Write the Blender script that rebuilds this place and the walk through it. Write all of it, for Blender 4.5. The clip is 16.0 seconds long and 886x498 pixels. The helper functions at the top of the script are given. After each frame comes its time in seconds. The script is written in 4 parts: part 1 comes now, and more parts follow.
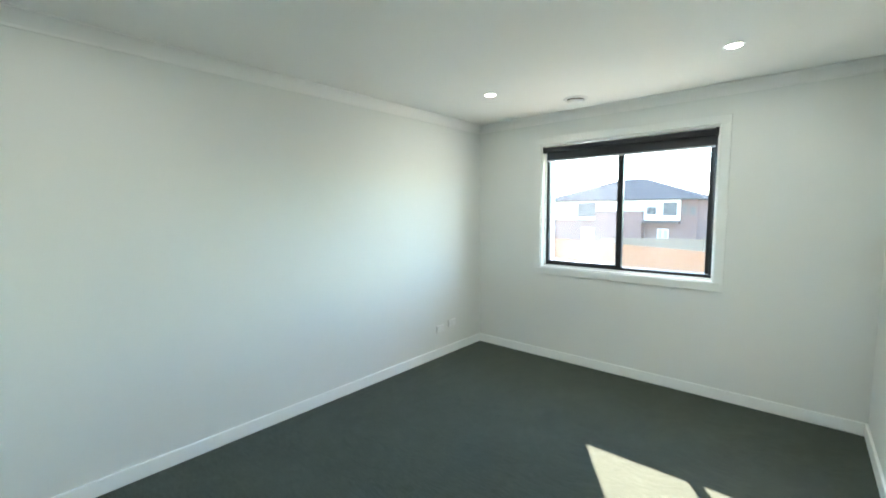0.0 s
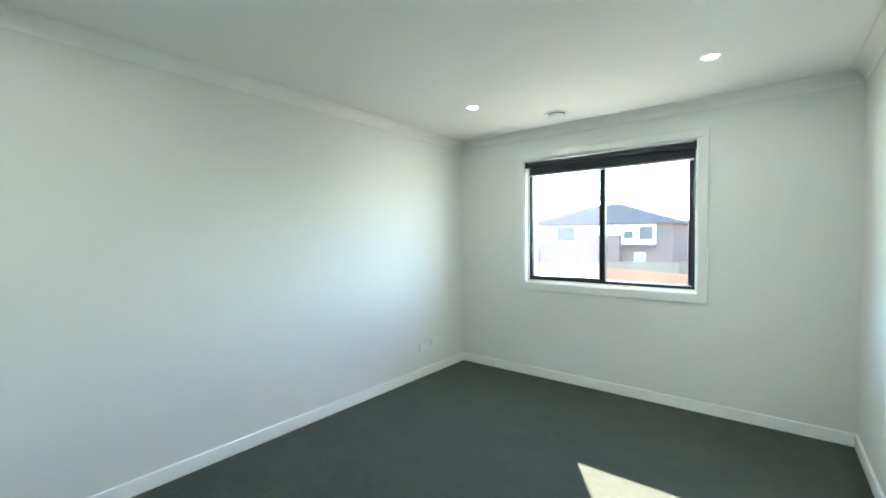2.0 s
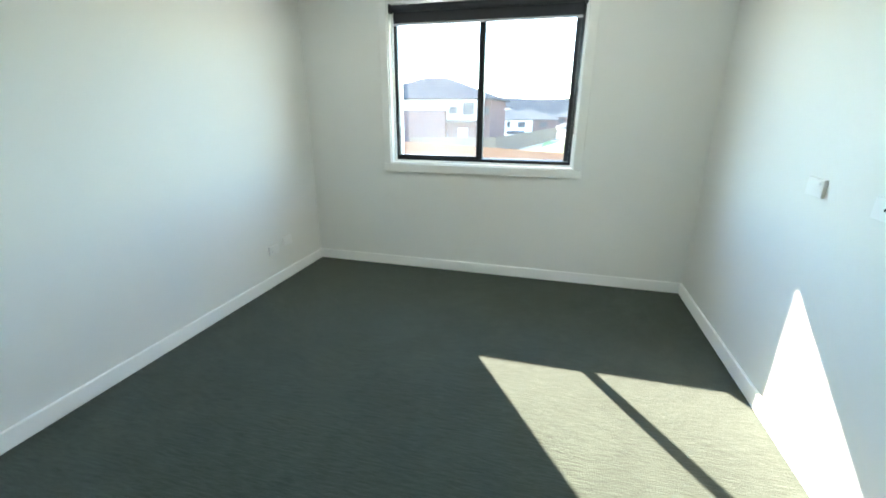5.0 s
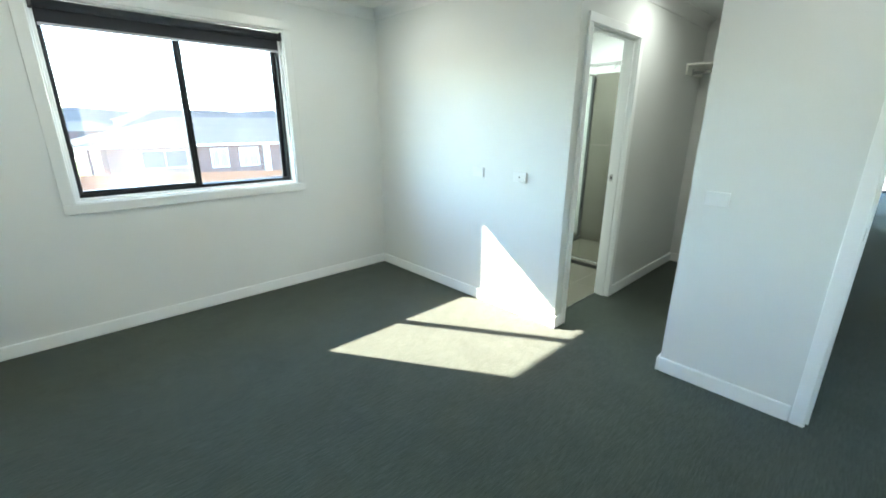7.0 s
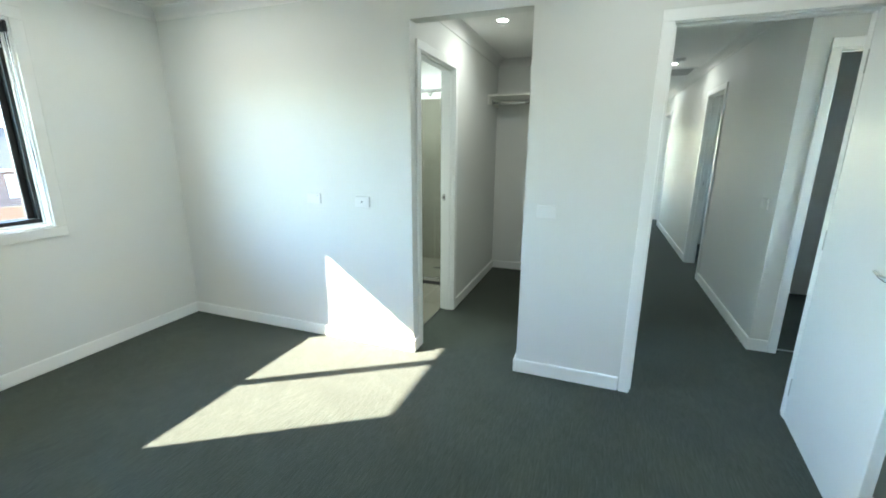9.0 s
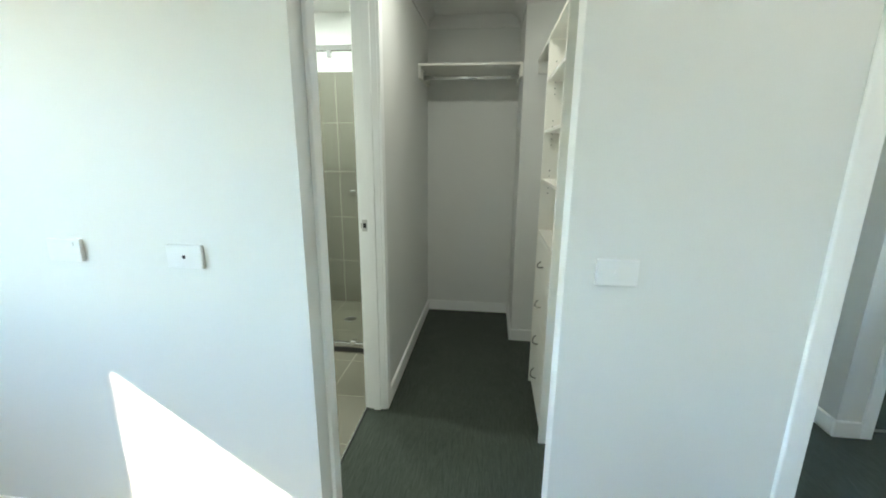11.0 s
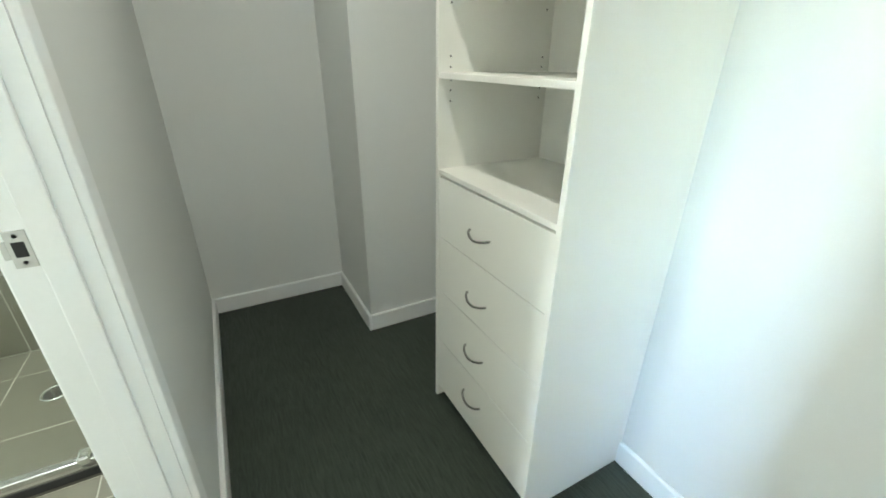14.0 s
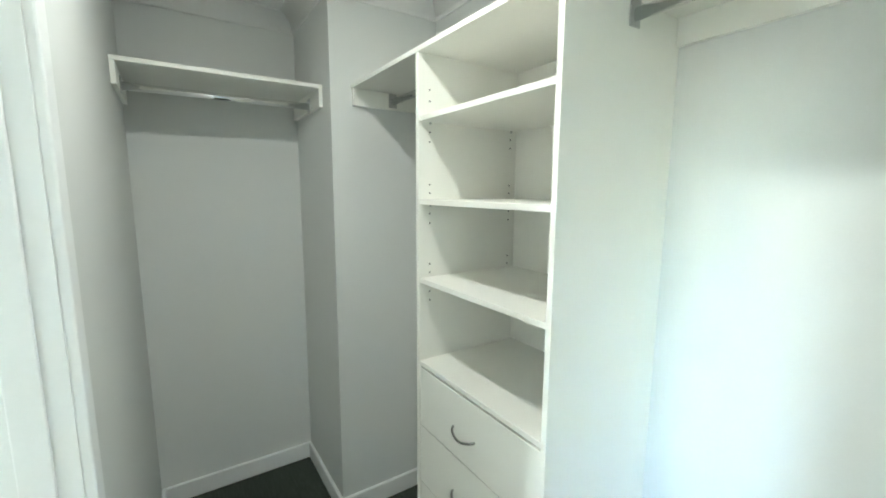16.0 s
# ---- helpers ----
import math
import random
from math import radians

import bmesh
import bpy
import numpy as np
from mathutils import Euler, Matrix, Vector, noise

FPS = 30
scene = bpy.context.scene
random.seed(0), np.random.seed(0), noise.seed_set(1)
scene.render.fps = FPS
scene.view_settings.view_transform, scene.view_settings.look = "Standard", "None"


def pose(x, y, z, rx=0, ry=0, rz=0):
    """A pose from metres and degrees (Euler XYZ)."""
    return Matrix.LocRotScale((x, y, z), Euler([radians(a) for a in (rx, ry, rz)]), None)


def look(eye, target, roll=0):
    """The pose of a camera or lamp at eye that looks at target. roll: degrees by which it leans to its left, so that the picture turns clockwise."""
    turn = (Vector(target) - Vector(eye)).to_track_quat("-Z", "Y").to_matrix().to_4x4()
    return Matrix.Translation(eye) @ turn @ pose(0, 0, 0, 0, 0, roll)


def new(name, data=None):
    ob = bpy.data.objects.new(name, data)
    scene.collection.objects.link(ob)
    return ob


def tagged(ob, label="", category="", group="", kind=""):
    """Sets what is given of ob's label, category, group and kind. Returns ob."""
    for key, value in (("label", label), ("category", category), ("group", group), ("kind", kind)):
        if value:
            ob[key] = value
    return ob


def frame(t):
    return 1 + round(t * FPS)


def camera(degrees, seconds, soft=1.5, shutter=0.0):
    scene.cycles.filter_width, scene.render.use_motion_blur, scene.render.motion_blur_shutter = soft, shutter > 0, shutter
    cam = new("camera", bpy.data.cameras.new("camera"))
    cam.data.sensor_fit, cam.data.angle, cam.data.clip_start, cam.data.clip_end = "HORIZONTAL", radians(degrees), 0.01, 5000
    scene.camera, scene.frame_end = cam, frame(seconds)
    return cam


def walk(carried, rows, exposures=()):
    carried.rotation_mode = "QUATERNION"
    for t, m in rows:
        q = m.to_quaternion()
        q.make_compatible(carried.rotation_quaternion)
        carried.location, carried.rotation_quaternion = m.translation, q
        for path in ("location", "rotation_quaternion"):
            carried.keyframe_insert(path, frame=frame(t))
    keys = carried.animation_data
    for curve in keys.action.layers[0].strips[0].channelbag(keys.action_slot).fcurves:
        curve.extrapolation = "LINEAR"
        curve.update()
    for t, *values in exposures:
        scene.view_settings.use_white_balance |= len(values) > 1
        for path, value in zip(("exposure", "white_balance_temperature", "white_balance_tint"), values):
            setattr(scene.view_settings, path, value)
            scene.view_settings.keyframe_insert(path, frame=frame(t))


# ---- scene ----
cam = camera(94.4, 16.0, soft=1.8)
PATH = [
    (0, (2.802, -3.843, 1.53), (1.49, -2.345, 1.344), -0.4),
    (0.5, (2.78, -3.872, 1.56), (1.504, -2.334, 1.49), -0.5),
    (1, (2.797, -3.854, 1.571), (1.531, -2.306, 1.593), -0.6),
    (1.5, (2.746, -3.847, 1.526), (1.505, -2.279, 1.565), -0.8),
    (2, (2.741, -3.793, 1.424), (1.494, -2.231, 1.36), -0.5),
    (2.5, (2.697, -3.773, 1.343), (1.468, -2.22, 1.062), -0.7),
    (3, (2.655, -3.761, 1.308), (1.455, -2.235, 0.825), -0.7),
    (5.5, (1.838, -3.358, 1.418), (1.758, -1.467, 0.772), 0.2),
    (6, (1.419, -3.459, 1.453), (1.851, -1.611, 0.823), 0.1),
    (6.5, (0.976, -3.55, 1.469), (1.909, -1.892, 0.855), 0.4),
    (7, (0.707, -3.598, 1.455), (2.02, -2.206, 0.872), 0.2),
    (7.5, (0.53, -3.571, 1.468), (2.099, -2.464, 0.908), 0.3),
    (8, (0.483, -3.527, 1.475), (2.189, -2.628, 0.945), 0.3),
    (8.5, (0.542, -3.458, 1.47), (2.319, -2.69, 0.967), 0.3),
    (9, (0.709, -3.308, 1.458), (2.527, -2.63, 0.976), 0.3),
    (11.5, (2.417, -2.549, 1.378), (4.351, -2.537, 0.87), 0.1),
    (12, (2.66, -2.415, 1.345), (4.557, -2.665, 0.763), -0.3),
    (12.5, (2.862, -2.338, 1.299), (4.677, -2.83, 0.617), -0.1),
    (13, (3.081, -2.349, 1.26), (4.8, -3.015, 0.485), 0.1),
    (13.5, (3.218, -2.363, 1.258), (4.859, -3.142, 0.421), 0.3),
    (14, (3.288, -2.353, 1.291), (4.885, -3.214, 0.451), 0.5),
    (14.5, (3.315, -2.343, 1.367), (4.904, -3.279, 0.591), 0.5),
    (15, (3.317, -2.326, 1.439), (4.92, -3.336, 0.799), 0.5),
    (15.5, (3.308, -2.304, 1.511), (4.934, -3.375, 1.053), 0.5),
    (16, (3.297, -2.292, 1.545), (4.949, -3.382, 1.261), 0.3),
]
EXPOSURES = [(0.0, 4.6, 6150, 0), (3.0, 4.62, 6050, 0), (5.5, 4.47, 6150, 0), (6.7, 4.66, 6050, 0), (9.0, 4.72, 6050, 1), (11.5, 4.74, 6450, 3), (13.0, 5.16, 6450, 4), (14.5, 5.34, 6200, 4), (16.0, 5.32, 6000, 3)]
walk(cam, [(t, look(eye, target, roll)) for t, eye, target, roll in PATH], EXPOSURES)

# ---- world, sun and lamps ----
SUN_WAY = Vector((0.65, -1.0, -0.735)).normalized()
world = bpy.data.worlds.new("sky")
scene.world = world
world.use_nodes = True
wn = world.node_tree
sky = wn.nodes.new("ShaderNodeTexSky")
sky.sky_type = 'NISHITA'
sky.sun_disc = False
sky.sun_elevation = math.asin(-SUN_WAY.z)
sky.sun_rotation = math.atan2(-SUN_WAY.x, -SUN_WAY.y)
sky.dust_density = 0.0
wn.nodes["Background"].inputs["Strength"].default_value = 0.15
wn.links.new(sky.outputs["Color"], wn.nodes["Background"].inputs["Color"])

sun_data = bpy.data.lights.new("sun", 'SUN')
sun_data.energy = 2.5
sun_data.angle = radians(0.5)
sun_data.color = (1.0, 0.81, 0.68)
sun = new("sun", sun_data)
sun.rotation_euler = SUN_WAY.to_track_quat("-Z", "Y").to_euler()

CEIL = 2.465
DRESS_CEIL = 2.40   # lower ceiling of the dressing room
W = 3.21          # east face of the bedroom
BACK = -4.47      # south face of the bedroom and of the hall
ENS = -2.15       # dressing-room face of the ensuite wall


def lamp(x, y, power, top=CEIL, colour=(1.0, 0.96, 0.88)):
    d = bpy.data.lights.new("downlight_lamp", 'AREA')
    d.shape, d.size, d.energy = 'DISK', 0.075, power
    d.color = colour
    ob = new("downlight_lamp", d)
    ob.location = (x, y, top - 0.012)
    return ob


BED_LIGHTS = [(0.835, -1.0), (2.45, -0.89), (0.835, -3.5), (2.45, -3.5)]
WIR_LIGHT = (4.10, -2.52)
HALL_LIGHTS = [(6.78, -4.05), (9.25, -4.07)]
# The ensuite pair is unseen, added to stand in for the room's daylight.
ENS_FILL_LIGHTS = [(4.2, -0.9), (4.8, -1.4)]
for p in BED_LIGHTS:
    lamp(*p, 0.2)
lamp(*WIR_LIGHT, 0.23, DRESS_CEIL)
for p in HALL_LIGHTS:
    lamp(*p, 0.2)
for p in ENS_FILL_LIGHTS:
    lamp(*p, 0.8, colour=(0.97, 1.0, 0.95))


# ---- materials ----
def mat(name, base, rough=0.6, metal=0.0, spread=0.04, scale=6.0, bump=0.0, bump_scale=200.0, coat=0.0, spec=0.5):
    """A surface with a soft large-scale and a fine variation of its colour, and a fine relief."""
    m = bpy.data.materials.new(name)
    m.use_nodes = True
    nt = m.node_tree
    b = nt.nodes["Principled BSDF"]
    b.inputs["Roughness"].default_value = rough
    b.inputs["Metallic"].default_value = metal
    b.inputs["Coat Weight"].default_value = coat
    b.inputs["Specular IOR Level"].default_value = spec
    co = nt.nodes.new("ShaderNodeTexCoord")
    n1 = nt.nodes.new("ShaderNodeTexNoise")
    n1.inputs["Scale"].default_value = scale
    n1.inputs["Detail"].default_value = 6
    n2 = nt.nodes.new("ShaderNodeTexNoise")
    n2.inputs["Scale"].default_value = bump_scale
    n2.inputs["Detail"].default_value = 3
    nt.links.new(co.outputs["Object"], n1.inputs["Vector"])
    nt.links.new(co.outputs["Object"], n2.inputs["Vector"])
    add = nt.nodes.new("ShaderNodeMath")
    add.operation = 'ADD'
    nt.links.new(n1.outputs["Fac"], add.inputs[0])
    nt.links.new(n2.outputs["Fac"], add.inputs[1])
    ramp = nt.nodes.new("ShaderNodeMapRange")
    ramp.inputs["From Min"].default_value, ramp.inputs["From Max"].default_value = 0.6, 1.4
    ramp.inputs["To Min"].default_value, ramp.inputs["To Max"].default_value = 1.0 - spread, 1.0 + spread
    nt.links.new(add.outputs[0], ramp.inputs["Value"])
    mul = nt.nodes.new("ShaderNodeVectorMath")
    mul.operation = 'SCALE'
    mul.inputs[0].default_value = base
    nt.links.new(ramp.outputs[0], mul.inputs["Scale"])
    nt.links.new(mul.outputs[0], b.inputs["Base Color"])
    if bump:
        bp = nt.nodes.new("ShaderNodeBump")
        bp.inputs["Strength"].default_value = bump
        bp.inputs["Distance"].default_value = 0.002
        nt.links.new(n2.outputs["Fac"], bp.inputs["Height"])
        nt.links.new(bp.outputs["Normal"], b.inputs["Normal"])
    return m


def carpet_mat():
    """Charcoal loop-pile carpet, ribbed along y, flecked."""
    m = mat("charcoal_carpet", (0.050, 0.062, 0.049), rough=0.95, spread=0.12, scale=2.5, bump_scale=160, spec=0.1)
    nt = m.node_tree
    b = nt.nodes["Principled BSDF"]
    co = nt.nodes.new("ShaderNodeTexCoord")
    stretch = nt.nodes.new("ShaderNodeMapping")
    stretch.inputs["Scale"].default_value = (14.0, 115.0, 1.0)
    nt.links.new(co.outputs["Object"], stretch.inputs["Vector"])
    wave = nt.nodes.new("ShaderNodeTexNoise")
    wave.inputs["Scale"].default_value = 1.0
    wave.inputs["Detail"].default_value = 4
    wave.inputs["Distortion"].default_value = 0.6
    nt.links.new(stretch.outputs[0], wave.inputs["Vector"])
    loops = nt.nodes.new("ShaderNodeTexVoronoi")
    loops.inputs["Scale"].default_value = 260
    nt.links.new(co.outputs["Object"], loops.inputs["Vector"])
    mix = nt.nodes.new("ShaderNodeMath")
    mix.operation = 'MULTIPLY_ADD'
    mix.inputs[1].default_value = 0.6
    nt.links.new(loops.outputs["Distance"], mix.inputs[0])
    nt.links.new(wave.outputs["Fac"], mix.inputs[2])
    bp = nt.nodes.new("ShaderNodeBump")
    bp.inputs["Strength"].default_value = 0.6
    bp.inputs["Distance"].default_value = 0.004
    nt.links.new(mix.outputs[0], bp.inputs["Height"])
    nt.links.new(bp.outputs["Normal"], b.inputs["Normal"])
    tone = nt.nodes.new("ShaderNodeMapRange")
    tone.inputs["From Min"].default_value, tone.inputs["From Max"].default_value = 0.3, 0.7
    tone.inputs["To Min"].default_value, tone.inputs["To Max"].default_value = 0.77, 1.23
    nt.links.new(wave.outputs["Fac"], tone.inputs["Value"])
    flecked = nt.nodes.new("ShaderNodeVectorMath")
    flecked.operation = 'SCALE'
    nt.links.new(b.inputs["Base Color"].links[0].from_socket, flecked.inputs[0])
    nt.links.new(tone.outputs[0], flecked.inputs["Scale"])
    # pile brushed one way or the other, in soft patches
    brush = nt.nodes.new("ShaderNodeTexNoise")
    brush.inputs["Scale"].default_value = 3.2
    brush.inputs["Detail"].default_value = 3
    brush.inputs["Distortion"].default_value = 1.2
    nt.links.new(co.outputs["Object"], brush.inputs["Vector"])
    lay = nt.nodes.new("ShaderNodeMapRange")
    lay.interpolation_type = 'SMOOTHSTEP'
    lay.inputs["From Min"].default_value, lay.inputs["From Max"].default_value = 0.42, 0.62
    lay.inputs["To Min"].default_value, lay.inputs["To Max"].default_value = 0.96, 1.05
    nt.links.new(brush.outputs["Fac"], lay.inputs["Value"])
    brushed = nt.nodes.new("ShaderNodeVectorMath")
    brushed.operation = 'SCALE'
    nt.links.new(flecked.outputs[0], brushed.inputs[0])
    nt.links.new(lay.outputs[0], brushed.inputs["Scale"])
    nt.links.new(brushed.outputs[0], b.inputs["Base Color"])
    b.inputs["Sheen Weight"].default_value = 0.15
    b.inputs["Sheen Roughness"].default_value = 0.5
    return m


def glass_mat(name, tint, dust=0.0):
    """A thin pane: clear, glossy, with a film for a little dust and for glare haze."""
    m = bpy.data.materials.new(name)
    m.use_nodes = True
    nt = m.node_tree
    nt.nodes.remove(nt.nodes["Principled BSDF"])
    out = nt.nodes["Material Output"]
    clear = nt.nodes.new("ShaderNodeBsdfTransparent")
    clear.inputs["Color"].default_value = (*tint, 1)
    gloss = nt.nodes.new("ShaderNodeBsdfGlossy")
    gloss.inputs["Roughness"].default_value = 0.03
    face = nt.nodes.new("ShaderNodeLayerWeight")
    face.inputs["Blend"].default_value = 0.5
    steep = nt.nodes.new("ShaderNodeMath")
    steep.operation = 'POWER'
    steep.inputs[1].default_value = 5.0
    nt.links.new(face.outputs["Facing"], steep.inputs[0])
    fres = nt.nodes.new("ShaderNodeMath")
    fres.operation = 'MULTIPLY_ADD'
    fres.inputs[1].default_value = 0.75
    fres.inputs[2].default_value = 0.03
    nt.links.new(steep.outputs[0], fres.inputs[0])
    mix = nt.nodes.new("ShaderNodeMixShader")
    nt.links.new(fres.outputs[0], mix.inputs[0])
    nt.links.new(clear.outputs[0], mix.inputs[1])
    nt.links.new(gloss.outputs[0], mix.inputs[2])
    # pale film: dust, and the veil of glare put in as colour
    film = nt.nodes.new("ShaderNodeBsdfTranslucent")
    film.inputs["Color"].default_value = (0.9, 0.92, 0.95, 1)
    n = nt.nodes.new("ShaderNodeTexNoise")
    n.inputs["Scale"].default_value = 3.0
    n.inputs["Detail"].default_value = 5
    r = nt.nodes.new("ShaderNodeMapRange")
    r.inputs["From Min"].default_value, r.inputs["From Max"].default_value = 0.3, 0.7
    r.inputs["To Min"].default_value, r.inputs["To Max"].default_value = dust * 0.6, dust * 1.4
    nt.links.new(n.outputs["Fac"], r.inputs["Value"])
    mix2 = nt.nodes.new("ShaderNodeMixShader")
    nt.links.new(r.outputs[0], mix2.inputs[0])
    nt.links.new(mix.outputs[0], mix2.inputs[1])
    nt.links.new(film.outputs[0], mix2.inputs[2])
    nt.links.new(mix2.outputs[0], out.inputs["Surface"])
    return m


def glow_mat(name, colour, strength):
    m = bpy.data.materials.new(name)
    m.use_nodes = True
    b = m.node_tree.nodes["Principled BSDF"]
    b.inputs["Emission Color"].default_value = (*colour, 1)
    b.inputs["Emission Strength"].default_value = strength
    return m


PAINT = mat("wall_paint", (0.75, 0.76, 0.735), rough=0.55, spread=0.015, scale=1.3, bump=0.04, bump_scale=260, spec=0.35)
CEILING_PAINT = mat("ceiling_paint", (0.83, 0.83, 0.81), rough=0.8, spread=0.012, scale=1.0, bump=0.03, bump_scale=220, spec=0.2)
TRIM = mat("gloss_trim_paint", (0.90, 0.91, 0.895), rough=0.32, spread=0.015, scale=3, bump=0.05, bump_scale=120)
DOOR_PAINT = mat("door_paint", (0.80, 0.82, 0.81), rough=0.28, spread=0.015, scale=2, bump=0.06, bump_scale=90)
CARPET = carpet_mat()
BLACK_ALU = mat("black_aluminium", (0.018, 0.019, 0.022), rough=0.35, metal=0.3, spread=0.1)
BLIND = mat("charcoal_blind_fabric", (0.030, 0.032, 0.040), rough=0.75, spread=0.1, scale=20, bump=0.3, bump_scale=700)
BLIND_RAIL = mat("pale_blind_rail", (0.55, 0.54, 0.60), rough=0.4, spread=0.03)
MELAMINE = mat("white_melamine", (0.89, 0.885, 0.82), rough=0.35, spread=0.012, scale=2, bump=0.03, bump_scale=300)
CHROME = mat("chrome", (0.86, 0.87, 0.87), rough=0.07, metal=1.0, spread=0.04, scale=9)
PULL = mat("polished_nickel_pull", (0.38, 0.38, 0.36), rough=0.1, metal=1.0, spread=0.05, scale=9)
ARCH = mat("satin_architrave_paint", (0.80, 0.81, 0.785), rough=0.2, spread=0.012, scale=3, bump=0.04, bump_scale=120)
SATIN = mat("satin_nickel", (0.55, 0.55, 0.53), rough=0.28, metal=1.0, spread=0.05, scale=9)
PLASTIC = mat("white_plastic", (0.80, 0.81, 0.80), rough=0.3, spread=0.01)
DARK = mat("dark_recess", (0.02, 0.02, 0.02), rough=0.8)
TILE = mat("taupe_porcelain_tile", (0.16, 0.150, 0.114), rough=0.40, spread=0.015, scale=3, bump_scale=60)
GROUT = mat("pale_grout", (0.40, 0.39, 0.33), rough=0.9, spread=0.08, scale=20)
ALU = mat("bright_aluminium", (0.70, 0.71, 0.71), rough=0.25, metal=1.0, spread=0.05)
SLATE_ALU = mat("dark_grey_aluminium", (0.07, 0.075, 0.07), rough=0.4, metal=0.4, spread=0.08)
STEEL_DARK = mat("dark_channel", (0.05, 0.05, 0.05), rough=0.5, metal=0.5)
GLASS_A = glass_mat("dusty_glare_window_glass", (0.97, 0.98, 0.98), 0.0155)
GLASS_B = glass_mat("window_glass", (0.97, 0.98, 0.98), 0.006)
SHOWER_GLASS = glass_mat("shower_glass", (0.955, 0.975, 0.96), 0.0)
GRILLE = mat("grey_grille_slats", (0.5, 0.51, 0.51), rough=0.5, spread=0.1)
CERAMIC = mat("white_ceramic", (0.80, 0.81, 0.80), rough=0.12, spread=0.01)
GLOW = glow_mat("led_lens", (1.0, 0.96, 0.88), 2.5)
BRICK = mat("red_brown_brick", (0.085, 0.056, 0.054), rough=0.9, spread=0.25, scale=3, bump_scale=40, spec=0.0)
RENDER_W = mat("white_render", (0.5, 0.5, 0.49), rough=0.9, spread=0.05, spec=0.0)
ROOF_DARK = mat("slate_blue_roof", (0.026, 0.030, 0.036), rough=0.7, spread=0.12, spec=0.0)
ROOF_PALE = mat("pale_grey_roof_tile", (0.068, 0.067, 0.065), rough=0.8, spread=0.1, spec=0.0)
ROOF_GREY = mat("mid_grey_roof_tile", (0.040, 0.041, 0.043), rough=0.8, spread=0.1, spec=0.0)
FENCE = mat("paling_fence", (0.16, 0.085, 0.05), rough=0.9, spread=0.25, scale=4, spec=0.0)
FENCE_GREY = mat("grey_fence", (0.105, 0.085, 0.065), rough=0.9, spread=0.15, spec=0.0)
LAWN = mat("dry_grass_ground", (0.37, 0.31, 0.21), rough=1.0, spread=0.5, scale=0.15, bump_scale=3, spec=0.0)
GREEN = mat("green_lawn", (0.09, 0.15, 0.02), rough=1.0, spread=0.3, scale=1)
ROAD = mat("asphalt", (0.06, 0.06, 0.06), rough=0.95, spread=0.15)
WINDOW_DARK = mat("far_window_glass", (0.03, 0.037, 0.045), rough=0.25, spread=0.1, spec=0.06)
CURTAIN = mat("pale_curtain_behind_glass", (0.17, 0.19, 0.21), rough=0.5, spread=0.1, scale=3, spec=0.1)
HILL = mat("hazy_hills", (0.026, 0.031, 0.036), rough=1.0, spread=0.15, scale=0.02, bump_scale=0.2, spec=0.0)


# ---- mesh helpers ----
def box(bm, x0, x1, y0, y1, z0, z1, bevel=0.0):
    """A box between two corners; its edges rounded by bevel."""
    made = bmesh.ops.create_cube(bm, size=1.0)["verts"]
    for v in made:
        v.co = Vector(((x0 + x1) / 2 + v.co.x * (x1 - x0), (y0 + y1) / 2 + v.co.y * (y1 - y0), (z0 + z1) / 2 + v.co.z * (z1 - z0)))
    if bevel:
        edges = list({e for v in made for e in v.link_edges})
        bmesh.ops.bevel(bm, geom=edges, offset=bevel, segments=2, affect='EDGES', profile=0.5)
    return bm


def boxes(*dims, bevel=0.0):
    bm = bmesh.new()
    for d in dims:
        box(bm, *d, bevel=bevel)
    return bm


def tube(points, radius, sides=12):
    """A round bar along a line of points."""
    bm = bmesh.new()
    pts = [Vector(p) for p in points]
    rings = []
    for i, p in enumerate(pts):
        way = (pts[min(i + 1, len(pts) - 1)] - pts[max(i - 1, 0)]).normalized()
        q = way.to_track_quat("Z", "Y")
        rings.append([bm.verts.new(p + q @ Vector((radius * math.cos(a), radius * math.sin(a), 0)))
                      for a in (2 * math.pi * k / sides for k in range(sides))])
    for a, b in zip(rings, rings[1:]):
        for k in range(sides):
            bm.faces.new((a[k], a[(k + 1) % sides], b[(k + 1) % sides], b[k]))
    bm.faces.new(rings[0][::-1])
    bm.faces.new(rings[-1])
    for f in bm.faces:
        f.smooth = len(f.verts) == 4
    return bm


def lathe(profile, centre, axis="Z", sides=32):
    """Turns a profile of (radius, height) round an axis through centre."""
    bm = bmesh.new()
    q = {"Z": Vector((0, 0, 1)), "X": Vector((1, 0, 0)), "Y": Vector((0, 1, 0))}[axis].to_track_quat("Z", "Y")
    rings = [[bm.verts.new(Vector(centre) + q @ Vector((r * math.cos(a), r * math.sin(a), h)))
              for a in (2 * math.pi * k / sides for k in range(sides))] for r, h in profile]
    for a, b in zip(rings, rings[1:]):
        for k in range(sides):
            f = bm.faces.new((a[k], a[(k + 1) % sides], b[(k + 1) % sides], b[k]))
            f.smooth = True
    bm.faces.new(rings[0][::-1])
    bm.faces.new(rings[-1])
    bmesh.ops.recalc_face_normals(bm, faces=bm.faces)
    return bm


def mesh(name, bm, material):
    me = bpy.data.meshes.new(name)
    bm.to_mesh(me)
    bm.free()
    me.materials.append(material)
    return new(name, me)


def part(name, bm, material, parent, label=""):
    """One mesh as a part of a thing."""
    ob = mesh(name, bm, material)
    ob.parent = parent
    ob.matrix_parent_inverse = parent.matrix_basis.inverted()
    return tagged(ob, label)


